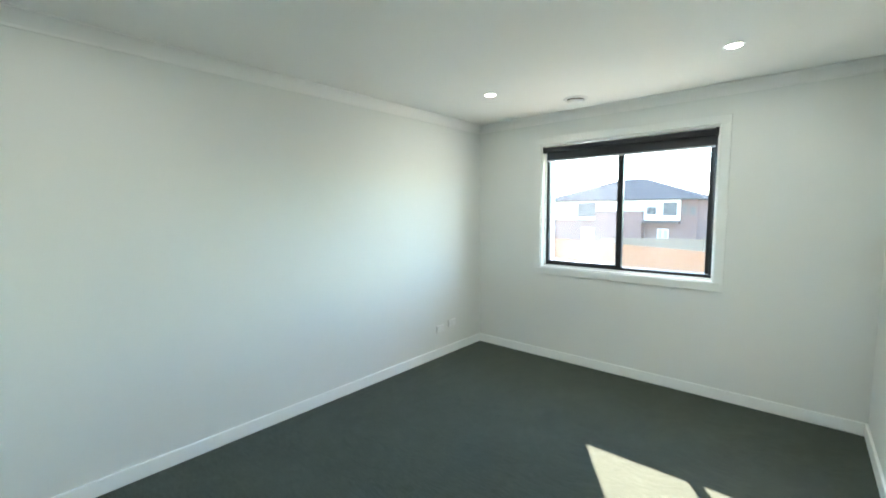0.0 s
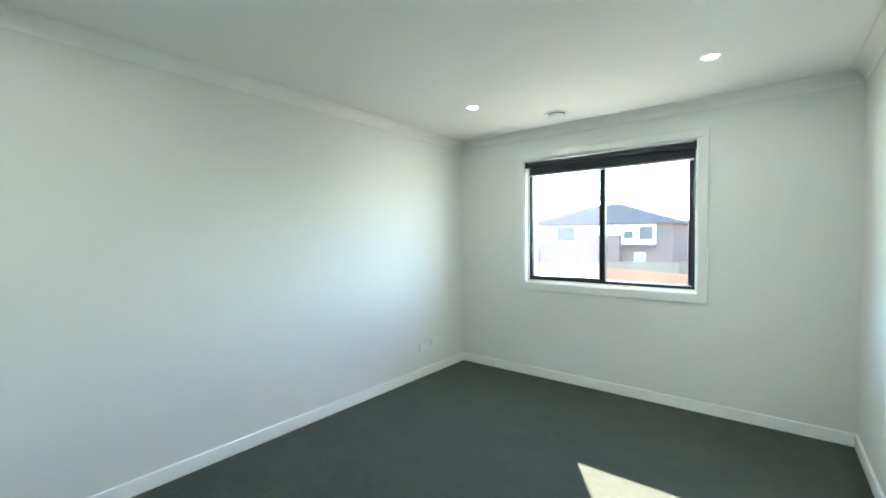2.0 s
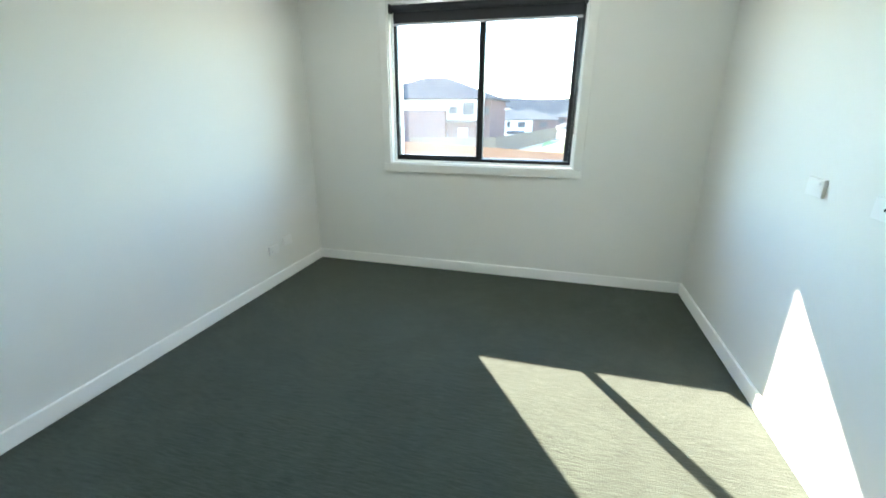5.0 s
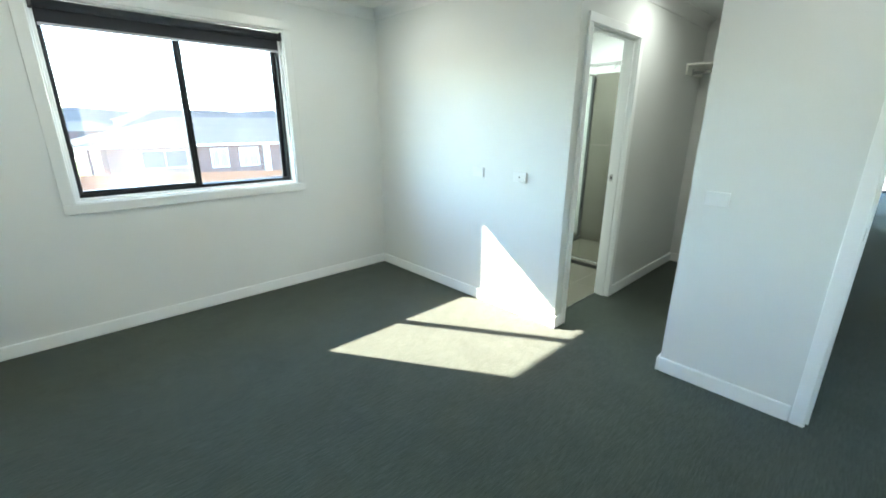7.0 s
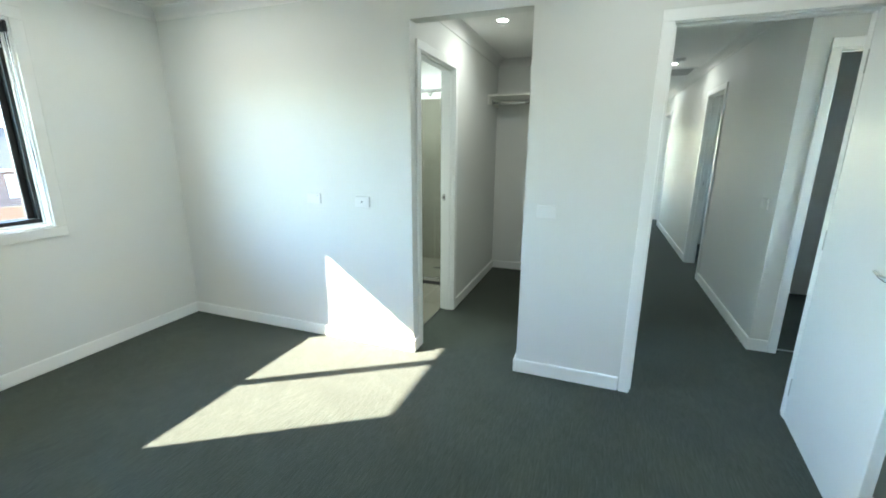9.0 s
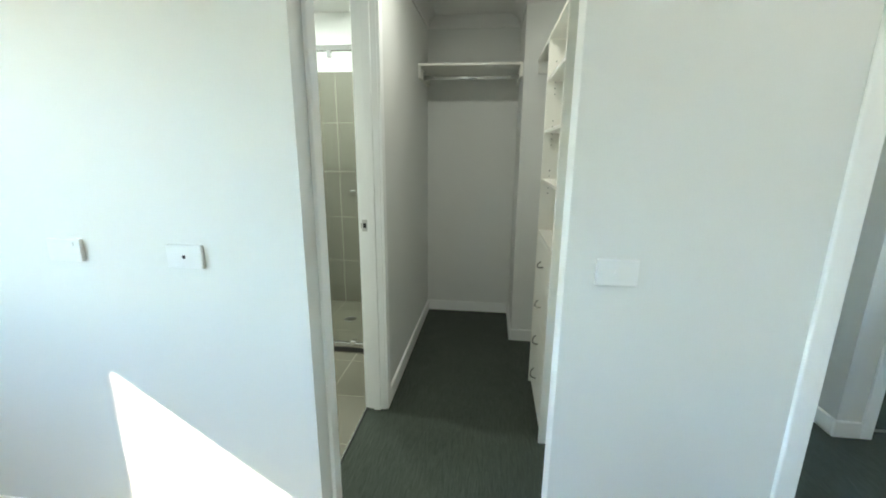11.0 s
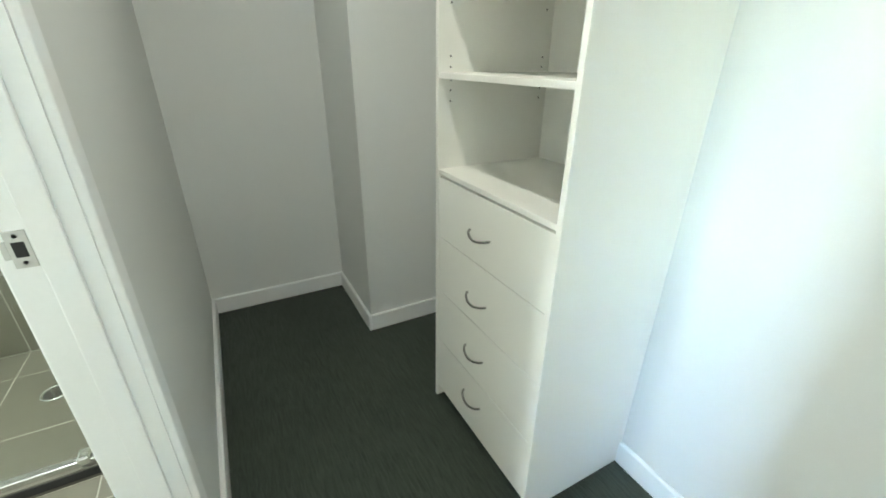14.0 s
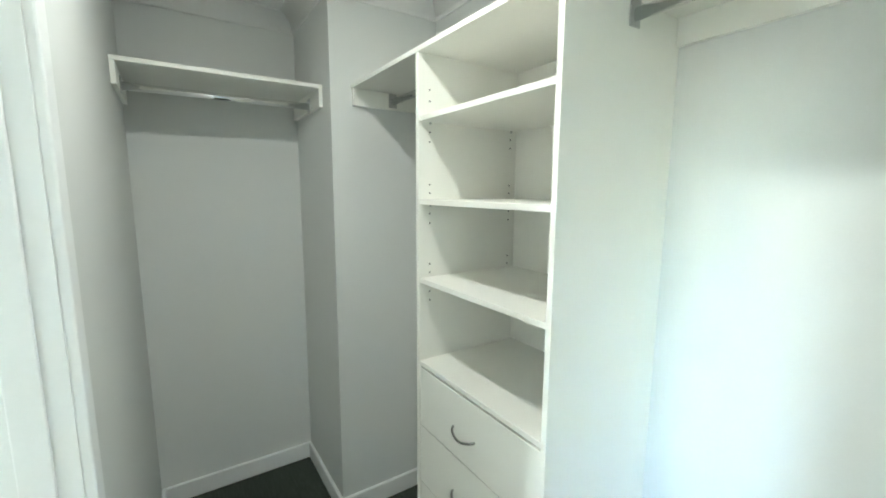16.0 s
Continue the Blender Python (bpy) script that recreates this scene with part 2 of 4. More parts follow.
def thing(name, x, y, z, label, category, group=""):
    ob = new(name)
    ob.location = (x, y, z)
    ob.empty_display_size = 0.1
    ob.matrix_basis = Matrix.Translation((x, y, z))
    return tagged(ob, label, category, group)


def structure(name, bm, material, label=""):
    return tagged(mesh(name, bm, material), label, kind="structure")


def wall(name, axis, a0, a1, f0, f1, z0, z1, openings, material, label):
    """A straight wall along an axis from a0 to a1, between its faces f0 and f1, with openings (a, a, z, z) right through it."""
    bm = bmesh.new()

    def piece(a, b, za, zb):
        if b - a > 1e-4 and zb - za > 1e-4:
            box(bm, *((a, b, f0, f1) if axis == "x" else (f0, f1, a, b)), za, zb)
    at = a0
    for b0, b1, o0, o1 in sorted(openings):
        piece(at, b0, z0, z1)
        piece(b0, b1, z0, o0)
        piece(b0, b1, o1, z1)
        at = b1
    piece(at, a1, z0, z1)
    return structure(name, bm, material, label)


# ---- the storey: floor, ceiling, walls ----
structure("floor", boxes((-0.1, 3.31, -4.57, 0.0, -0.3, 0), (3.31, 5.67, -3.49, -2.05, -0.3, 0), (3.31, 14.3, -6.1, -3.49, -0.3, 0), (10.8, 14.3, -3.49, -0.3, -0.3, 0),
                         (4.24, 14.3, -7.1, -6.1, -0.3, 0)), CARPET, "charcoal ribbed loop-pile carpet")
structure("floor_ensuite", boxes((3.31, 5.67, -2.05, 0.0, -0.3, -0.012)), GROUT, "grouted bed under the ensuite tiles")
structure("ceiling", boxes((-0.1, 14.3, -7.1, 0.17, CEIL, CEIL + 0.12)), CEILING_PAINT, "flat white painted plaster ceiling")
structure("ceiling_dressing", boxes((W + 0.1, 5.57, -3.39, ENS, DRESS_CEIL, CEIL)), CEILING_PAINT, "flat white painted plaster ceiling, set lower")
WIN = (0.772, 2.298, 0.936, 2.185)
WALL_LABEL = "white painted plasterboard wall"
wall("wall_north", "x", -0.1, 5.67, 0.0, 0.25, -0.3, CEIL, [WIN], PAINT, WALL_LABEL)
wall("wall_west", "y", -4.57, 0.0, -0.1, 0.0, 0, CEIL, [], PAINT, WALL_LABEL)
wall("wall_south", "x", 0.0, W, BACK - 0.1, BACK, 0, CEIL, [], PAINT, WALL_LABEL)
wall("wall_east", "y", -6.1, 0.0, W, W + 0.1, 0, CEIL, [(-2.9, ENS, 0, 2.21), (-4.425, -3.575, 0, 2.085)], PAINT, WALL_LABEL)
wall("wall_ensuite", "x", W + 0.1, 5.57, ENS, ENS + 0.1, 0, CEIL, [(3.334, 4.074, 0, 2.08)], PAINT, WALL_LABEL)
wall("wall_dressing_back", "y", -3.39, 0.0, 5.57, 5.67, 0, CEIL, [], PAINT, WALL_LABEL)
wall("wall_hall_north", "x", W + 0.1, 10.9, -3.49, -3.39, 0, CEIL, [], PAINT, WALL_LABEL)
structure("wall_nib", boxes((5.03, 5.57, -3.39, -2.874, 0, CEIL)), PAINT, "white painted wall nib in the dressing room")
wall("wall_hall_south", "x", 4.24, 14.2, BACK - 0.1, BACK, 0, CEIL, [(5.95, 6.72, 0, 2.08), (9.55, 10.32, 0, 2.08)], PAINT, WALL_LABEL)
wall("wall_lobby_east", "y", -6.1, BACK, 4.14, 4.24, 0, CEIL, [(-5.58, -4.625, 0, 2.08)], PAINT, WALL_LABEL)
# Unseen opening, added as the source of the lobby's bluish daylight.
wall("wall_lobby_south", "x", W + 0.1, 4.14, -6.1, -6.0, 0, CEIL, [(3.42, 4.03, 0.9, 2.15)], PAINT, WALL_LABEL)
wall("wall_living_west", "y", -3.39, -0.4, 10.8, 10.9, 0, CEIL, [], PAINT, WALL_LABEL)
# The unglazed opening is out of view, added to brighten the hall's end.
wall("wall_living_north", "x", 10.8, 14.3, -0.4, -0.3, 0, CEIL, [(11.4, 12.8, 0.9, 2.1)], PAINT, WALL_LABEL)
# Glazing is extended past its visible part to light the hall.
wall("wall_hall_end", "y", -7.1, -0.4, 14.2, 14.3, 0, CEIL, [(-4.10, -1.70, 0.0, 2.02)], PAINT, WALL_LABEL)
# Both openings are unseen additions that let sky light through to the hall.
wall("wall_rooms_south", "x", 4.24, 14.2, -7.1, -7.0, 0, CEIL, [(7.0, 7.6, 1.2, 2.0), (9.6, 10.8, 1.0, 2.1)], PAINT, "plain wall with unseen openings added to light the rooms off the hall")
wall("wall_rooms_west", "y", -7.0, -6.1, 4.14, 4.24, 0, CEIL, [], PAINT, "plain wall that closes the unlit rooms")
structure("wall_rooms_divider", boxes((8.0, 8.1, -7.0, -4.57, 0, CEIL)), PAINT, "plain wall that closes the unlit rooms")
structure("wall_rooms_divider_near", boxes((5.75, 5.85, -7.0, -4.57, 0, CEIL)), PAINT, "plain wall that closes the unlit rooms")


def skirting(runs, h=0.092, d=0.014):
    """Baseboards with a rounded top edge: runs of (x0, x1, y0, y1) on plan."""
    for x0, x1, y0, y1 in runs:
        structure("baseboard", boxes((x0, x1, y0, y1, 0, h), bevel=0.006), TRIM, "white gloss painted timber baseboard")


S = 0.017
skirting([
    (0.0, S, BACK, 0.0), (S, W - S, -S, 0.0), (W - S, W, ENS, 0.0), (S, 2.3, BACK, BACK + S), (2.3, W, BACK, BACK + S),
    (W - S, W, -3.53, -2.9), (W - S, W + 0.1, -2.9, -2.9 + S), (W - S, 3.296, ENS - S, ENS),
    (4.112, 5.57, ENS - S, ENS), (5.57 - S, 5.57, -2.874, ENS - S), (5.03 - S, 5.57 - S, -2.874, -2.874 + S), (5.03 - S, 5.03, -3.39, -2.874),
    (4.475, 5.03 - S, -3.39, -3.39 + S), (W + 0.1, 3.885, -3.39, -3.39 + S), (W + 0.1, W + 0.1 + S, -3.39 + S, -2.9),
    (4.14, 5.885, BACK, BACK + S), (6.785, 9.485, BACK, BACK + S), (10.385, 14.2, BACK, BACK + S),
    (4.14 - S, 4.14, -4.58, BACK + S), (14.2 - S, 14.2, BACK + S, -4.16), (W + 0.1 + S, 10.9, -3.49 - S, -3.49)])


def cornice(name, a, b, inward, drop=0.078, top=CEIL):
    """A plaster cove along the line a-b under the ceiling; inward points from the wall into the room."""
    bm = bmesh.new()
    n = 7
    prof = [(0.0, 0.0), (0.0, -drop), (0.008, -drop)]
    prof += [(0.008 + (drop - 0.012) * (1 - math.cos(u)), -drop + (drop - 0.008) * math.sin(u)) for u in (math.pi / 2 * k / n for k in range(1, n + 1))]
    prof += [(drop, -0.008), (drop, 0.0)]
    rows = []
    for p, s in ((a, 1), (b, -1)):
        along = (Vector(b) - Vector(a)).normalized() * s
        rows.append([bm.verts.new(Vector((p[0], p[1], top)) + Vector((inward[0] * u, inward[1] * u, v)) + Vector((along.x * u, along.y * u, 0))) for u, v in prof])
    k = len(prof)
    for i in range(k):
        f = bm.faces.new((rows[0][i], rows[0][(i + 1) % k], rows[1][(i + 1) % k], rows[1][i]))
        f.smooth = 2 < i < k - 3
    bm.faces.new(rows[0][::-1])
    bm.faces.new(rows[1])
    bmesh.ops.recalc_face_normals(bm, faces=bm.faces)
    structure(name, bm, CEILING_PAINT, "white coved plaster cornice")


def cornice_loop(x0, x1, y0, y1):
    cornice("trim_cornice", (x0, y0), (x0, y1), (1, 0))
    cornice("trim_cornice", (x0, y1), (x1, y1), (0, -1))
    cornice("trim_cornice", (x1, y1), (x1, y0), (-1, 0))
    cornice("trim_cornice", (x1, y0), (x0, y0), (0, 1))


cornice_loop(0, W, BACK, 0)
cornice("trim_cornice", (W + 0.1, ENS), (5.57, ENS), (0, -1), top=DRESS_CEIL)
cornice("trim_cornice", (5.57, ENS), (5.57, -2.874), (-1, 0), top=DRESS_CEIL)
cornice("trim_cornice", (5.57, -2.874), (5.03, -2.874), (0, 1), top=DRESS_CEIL)
cornice("trim_cornice", (5.03, -2.874), (5.03, -3.39), (-1, 0), top=DRESS_CEIL)
cornice("trim_cornice", (5.03, -3.39), (W + 0.1, -3.39), (0, 1), top=DRESS_CEIL)
cornice("trim_cornice", (W + 0.1, -3.39), (W + 0.1, ENS), (1, 0), top=DRESS_CEIL)
cornice("trim_cornice", (14.2, -0.4), (14.2, BACK), (-1, 0))
cornice("trim_cornice", (14.2, BACK), (4.14, BACK), (0, 1))


# ---- door linings and architraves ----
def door_frame(name, axis, a0, a1, f0, f1, head, label, sides=(1, 1), stop=0.5):
    """Lining, stop bead and architraves round an opening whose clear width is a0 to a1, in a wall between faces f0 < f1."""
    t = 0.02

    def b(bm, a, c, f, g, z0, z1, bevel=0.0):
        box(bm, *((a, c, f, g) if axis == "x" else (f, g, a, c)), z0, z1, bevel=bevel)
    bm = bmesh.new()
    b(bm, a0 - t, a0, f0 - 0.002, f1 + 0.002, 0, head + t)
    b(bm, a1, a1 + t, f0 - 0.002, f1 + 0.002, 0, head + t)
    b(bm, a0, a1, f0 - 0.002, f1 + 0.002, head, head + t)
    fr = structure(name, bm, TRIM, label)
    s0 = f0 + (f1 - f0) * stop
    bm = bmesh.new()
    b(bm, a0, a0 + 0.011, s0 - 0.019, s0 + 0.019, 0, head, 0.002)
    b(bm, a1 - 0.011, a1, s0 - 0.019, s0 + 0.019, 0, head, 0.002)
    b(bm, a0 + 0.011, a1 - 0.011, s0 - 0.019, s0 + 0.019, head - 0.011, head, 0.002)
    part("stop_bead", bm, TRIM, fr)
    w, r = 0.057, 0.005
    for use, face, out in ((sides[0], f0, -1), (sides[1], f1, 1)):
        if not use:
            continue
        lo, hi = sorted((face, face + out * 0.016))
        for x0, x1, z0, z1 in ((a0 - r - w, a0 - r, 0, head + r), (a1 + r, a1 + r + w, 0, head + r), (a0 - r - w, a1 + r + w, head + r, head + r + w)):
            bm = bmesh.new()
            b(bm, x0, x1, lo, hi, z0, z1, 0.004)
            part("architrave", bm, TRIM, fr)
    return fr


door_frame("door_frame_bedroom", "y", -4.40, -3.60, W, W + 0.1, 2.06, "white painted door lining and architrave")
door_frame("door_frame_ensuite", "x", 3.354, 4.054, ENS, ENS + 0.1, 2.06, "white painted lining of the open ensuite doorway", stop=0.45)
door_frame("door_frame_hall", "x", 5.97, 6.70, BACK - 0.1, BACK, 2.06, "white painted door lining in the hall")
door_frame("door_frame_hall", "x", 9.57, 10.30, BACK - 0.1, BACK, 2.06, "white painted door lining in the hall")
door_frame("door_frame_lobby", "y", -5.56, -4.645, 4.14, 4.24, 2.06, "white painted lining of a dark doorway")
structure("threshold_strip", boxes((3.354, 4.054, -2.044, -2.037, 0, 0.006), bevel=0.002), ALU, "bright metal strip where carpet meets tile")
# Shade of the gap at the strip, modelled as a near-black bar.
structure("threshold_shadow_gap", boxes((3.354, 4.054, -2.051, -2.0445, 0, 0.0055)), DARK, "dark strip put in for the shadow gap beside the metal strip")
structure("threshold_strip", boxes((4.19, 4.215, -5.56, -4.645, 0, 0.006), bevel=0.002), ALU, "bright metal carpet strip")


def strike(x, y, z, facing, axis):
    """A latch strike plate let into a jamb, with its hole and two screws."""
    t = thing("strike_plate", x, y, z, "satin metal strike plate in the white jamb", "strike plate")

    def flat(du, dv0, dv1, d0, d1):
        lo, hi = sorted((d0 * facing, d1 * facing))
        return boxes((x + lo, x + hi, y - du, y + du, z + dv0, z + dv1) if axis == "x" else (x - du, x + du, y + lo, y + hi, z + dv0, z + dv1), bevel=0.0006)
    def flat_lip():
        lo, hi = sorted((-0.003 * facing, 0.0018 * facing))
        u0, u1 = 0.0125, 0.021
        return boxes((x + lo, x + hi, y + u0, y + u1, z - 0.014, z + 0.014) if axis == "x" else (x + u0, x + u1, y + lo, y + hi, z - 0.014, z + 0.014), bevel=0.0012)
    part("plate", flat(0.013, -0.029, 0.029, -0.001, 0.002), SATIN, t)
    part("latch_hole", flat(0.0075, -0.012, 0.012, 0.0015, 0.0026), DARK, t, "dark latch hole")
    for dz in (-0.021, 0.021):
        part("screw", lathe([(0.0035, 0), (0.003, 0.0012)], (x + 0.002 * facing, y, z + dz) if axis == "x" else (x, y + 0.002 * facing, z + dz), "X" if axis == "x" else "Y", 10), CHROME, t)
    part("lip", flat_lip(), SATIN, t, "curved lip")
    return t


strike(4.054, -2.068, 1.035, -1, "x")
strike(6.70, -4.535, 1.035, -1, "x")
strike(W + 0.03, -3.60, 1.0, -1, "y")


# ---- window ----
def window():
    x0, x1, z0, z1 = WIN
    fx, gx, fz, gz = x0 + 0.032, x1 - 0.026, z0 + 0.030, z1 - 0.020
    win = structure("window_1", boxes((fx, gx, 0.062, 0.13, fz, fz + 0.030), (fx, gx, 0.062, 0.13, gz - 0.045, gz),
                                      (fx, fx + 0.024, 0.062, 0.13, fz + 0.030, gz - 0.045), (gx - 0.024, gx, 0.062, 0.13, fz + 0.030, gz - 0.045), bevel=0.003),
                    BLACK_ALU, "black aluminium sliding window, closed")
    t = 0.018
    reveal = boxes((x0 - 0.001, x0 + t, 0.0, 0.061, z0, z1), (x1 - t, x1 + 0.001, 0.0, 0.061, z0, z1),
                   (x0 + t, x1 - t, 0.0, 0.061, z0 - 0.001, z0 + t), (x0 + t, x1 - t, 0.0, 0.061, z1 - t, z1 + 0.001), bevel=0.002)
    part("window_reveal", reveal, TRIM, win, "white painted timber reveal")
    # stop bead between the reveal and the metal frame
    bead = boxes((x0 + t, fx + 0.004, 0.046, 0.0615, z0 + t, z1 - t), (gx - 0.004, x1 - t, 0.046, 0.0615, z0 + t, z1 - t),
                 (fx + 0.004, gx - 0.004, 0.046, 0.0615, z0 + t, fz + 0.004), bevel=0.002)
    part("stop_bead", bead, TRIM, win)
    # solid timber packing behind the bead, round the metal frame
    pack = boxes((x0, fx, 0.062, 0.25, z0, z1), (gx, x1, 0.062, 0.25, z0, z1), (fx, gx, 0.062, 0.25, z0, fz), (fx, gx, 0.062, 0.25, gz, z1))
    part("packing", pack, TRIM, win)
    w = 0.062
    for a in ((x0 - w, x1 + w, z0 - w, z0 + 0.006), (x0 - w, x1 + w, z1 - 0.006, z1 + w), (x0 - w, x0 + 0.006, z0 + 0.006, z1 - 0.006), (x1 - 0.006, x1 + w, z0 + 0.006, z1 - 0.006)):
        part("architrave", boxes((a[0], a[1], -0.016, -0.0005, a[2], a[3]), bevel=0.004), ARCH, win, "wall-white painted architrave")
    # sliding sash, inner track
    sx0, sx1, sz0, sz1 = fx + 0.010, 1.556, fz + 0.016, gz - 0.036
    sash = part("sliding_sash", boxes((sx0, sx0 + 0.019, 0.070, 0.092, sz0, sz1), (sx1 - 0.050, sx1 - 0.024, 0.066, 0.094, sz0, sz1), (sx1 - 0.021, sx1, 0.072, 0.096, sz0, sz1),
                                      (sx1 - 0.026, sx1 - 0.018, 0.076, 0.090, sz0, sz1),
                                      (sx0 + 0.019, sx1 - 0.050, 0.070, 0.092, sz0, sz0 + 0.032), (sx0 + 0.019, sx1 - 0.050, 0.070, 0.092, sz1 - 0.04, sz1), bevel=0.002), BLACK_ALU, win)
    p = part("pane", boxes((sx0 + 0.019, sx1 - 0.050, 0.080, 0.083, sz0 + 0.032, sz1 - 0.04)), GLASS_A, sash, "clear glass with dust and a film for glare haze")
    p.visible_shadow = False
    part("latch", boxes((sx0 + 0.004, sx0 + 0.022, 0.052, 0.071, 1.24, 1.31), (sx0 + 0.008, sx0 + 0.018, 0.038, 0.053, 1.265, 1.285), bevel=0.003), BLACK_ALU, sash)
    bx = 1.522
    fixed = part("fixed_light", boxes((bx, bx + 0.034, 0.100, 0.118, sz0, sz1), (gx - 0.058, gx - 0.018, 0.100, 0.118, sz0, sz1),
                                      (bx + 0.034, gx - 0.058, 0.100, 0.118, sz0, sz0 + 0.02), (bx + 0.034, gx - 0.058, 0.100, 0.118, sz1 - 0.02, sz1), bevel=0.002), BLACK_ALU, win)
    p = part("pane", boxes((bx + 0.034, gx - 0.058, 0.107, 0.110, sz0 + 0.02, sz1 - 0.02)), GLASS_B, fixed, "clear glass")
    p.visible_shadow = False


window()


def roller_blind():
    x0, x1, y, z = WIN[0] + 0.021, WIN[1] - 0.021, 0.024, 2.131
    t = thing("roller_blind", (x0 + x1) / 2, y, z, "charcoal roller blind rolled up at the top of the window", "blind")
    part("roll", lathe([(0.016, 0), (0.027, 0.001), (0.027, x1 - x0 - 0.041), (0.020, x1 - x0 - 0.04)], (x0 + 0.02, y, z), "X"), BLIND, t)
    part("fabric", boxes((x0 + 0.022, x1 - 0.022, y + 0.0175, y + 0.0195, 2.028, z)), BLIND, t)
    part("bottom_rail", boxes((x0 + 0.022, x1 - 0.022, y + 0.011, y + 0.0225, 2.012, 2.030), bevel=0.004), BLIND_RAIL, t, "pale bottom rail")
    for a, b in ((x0 - 0.003, x0 + 0.018), (x1 - 0.018, x1 + 0.003)):
        part("bracket", boxes((a, b, y - 0.034, y + 0.02, z - 0.034, z + 0.030), bevel=0.006), BLACK_ALU, t, "black end bracket")
    part("tie", boxes((x0 + 0.018, x1 - 0.018, y - 0.037, y - 0.031, z + 0.017, z + 0.029), bevel=0.002), ALU, t, "thin metal headrail edge")
    chain = thing("blind_chain", x1 - 0.012, y - 0.03, 1.6, "thin black bead chain of the blind", "blind chain")
    part("cord", tube([(x1 - 0.008, y - 0.035, 2.11), (x1 - 0.008, y - 0.034, 1.6), (x1 - 0.008, y - 0.034, 1.22)], 0.0022, 8), BLACK_ALU, chain)
    part("cord_back", tube([(x1 - 0.008, y - 0.012, 2.11), (x1 - 0.008, y - 0.014, 1.6), (x1 - 0.008, y - 0.033, 1.215)], 0.0022, 8), BLACK_ALU, chain)


roller_blind()


# ---- ceiling fittings ----
def downlight(x, y, label, top=CEIL):
    t = thing("downlight", x, y, top, label, "downlight", "recessed downlights")
    part("rim", lathe([(0.052, 0), (0.053, -0.003), (0.046, -0.006), (0.040, -0.004), (0.040, 0)], (x, y, top)), PLASTIC, t, "white rim")
    part("lens", lathe([(0.0385, -0.001), (0.0385, -0.0045), (0.02, -0.0052)], (x, y, top)), GLOW, t, "lit lens")


# The ensuite ones only house the added fill lamps.
for p in BED_LIGHTS + HALL_LIGHTS + ENS_FILL_LIGHTS:
    downlight(*p, "lit round white recessed ceiling downlight")
downlight(*WIR_LIGHT, "lit round white downlight in the dressing room ceiling", DRESS_CEIL)


def ceiling_vent(x, y):
    t = thing("ceiling_vent", x, y, CEIL, "round white plastic ceiling air diffuser", "air vent")
    part("ring", lathe([(0.098, 0), (0.100, -0.004), (0.086, -0.014), (0.072, -0.010), (0.070, 0)], (x, y, CEIL)), PLASTIC, t)
    part("throat", lathe([(0.069, 0), (0.069, -0.003)], (x, y, CEIL)), DARK, t, "dark throat")
    part("disc", lathe([(0.02, -0.006), (0.064, -0.017), (0.066, -0.021), (0.03, -0.030), (0.008, -0.032)], (x, y, CEIL)), PLASTIC, t)


ceiling_vent(1.297, -0.415)


def smoke_alarm(x, y):
    t = thing("smoke_alarm", x, y, CEIL, "round white plastic smoke alarm on the hall ceiling", "smoke alarm")
    part("base", lathe([(0.062, 0), (0.062, -0.012), (0.056, -0.014)], (x, y, CEIL)), PLASTIC, t)
    part("cover", lathe([(0.055, -0.0135), (0.052, -0.032), (0.030, -0.040), (0.008, -0.041)], (x, y, CEIL)), PLASTIC, t)


smoke_alarm(6.48, -4.08)
smoke_alarm(11.03, -4.1)


def return_grille():
    x0, x1, y0, y1 = 7.10, 7.72, -4.375, -3.745
    t = thing("return_air_grille", (x0 + x1) / 2, (y0 + y1) / 2, CEIL, "white-framed dark slatted return-air grille on the hall ceiling", "air grille")
    part("frame", boxes((x0, x1, y0, y0 + 0.03, CEIL - 0.016, CEIL), (x0, x1, y1 - 0.03, y1, CEIL - 0.012, CEIL),
                        (x0, x0 + 0.03, y0 + 0.03, y1 - 0.03, CEIL - 0.012, CEIL), (x1 - 0.03, x1, y0 + 0.03, y1 - 0.03, CEIL - 0.012, CEIL), bevel=0.002), PLASTIC, t)
    part("backing", boxes((x0 + 0.03, x1 - 0.03, y0 + 0.03, y1 - 0.03, CEIL - 0.003, CEIL - 0.0005)), DARK, t, "dark duct behind")
    n = 16
    for i in range(n):
        u = x0 + 0.045 + (x1 - x0 - 0.09) * i / (n - 1)
        part("slat", boxes((u - 0.004, u + 0.004, y0 + 0.03, y1 - 0.03, CEIL - 0.011, CEIL - 0.005)), GRILLE, t)


return_grille()


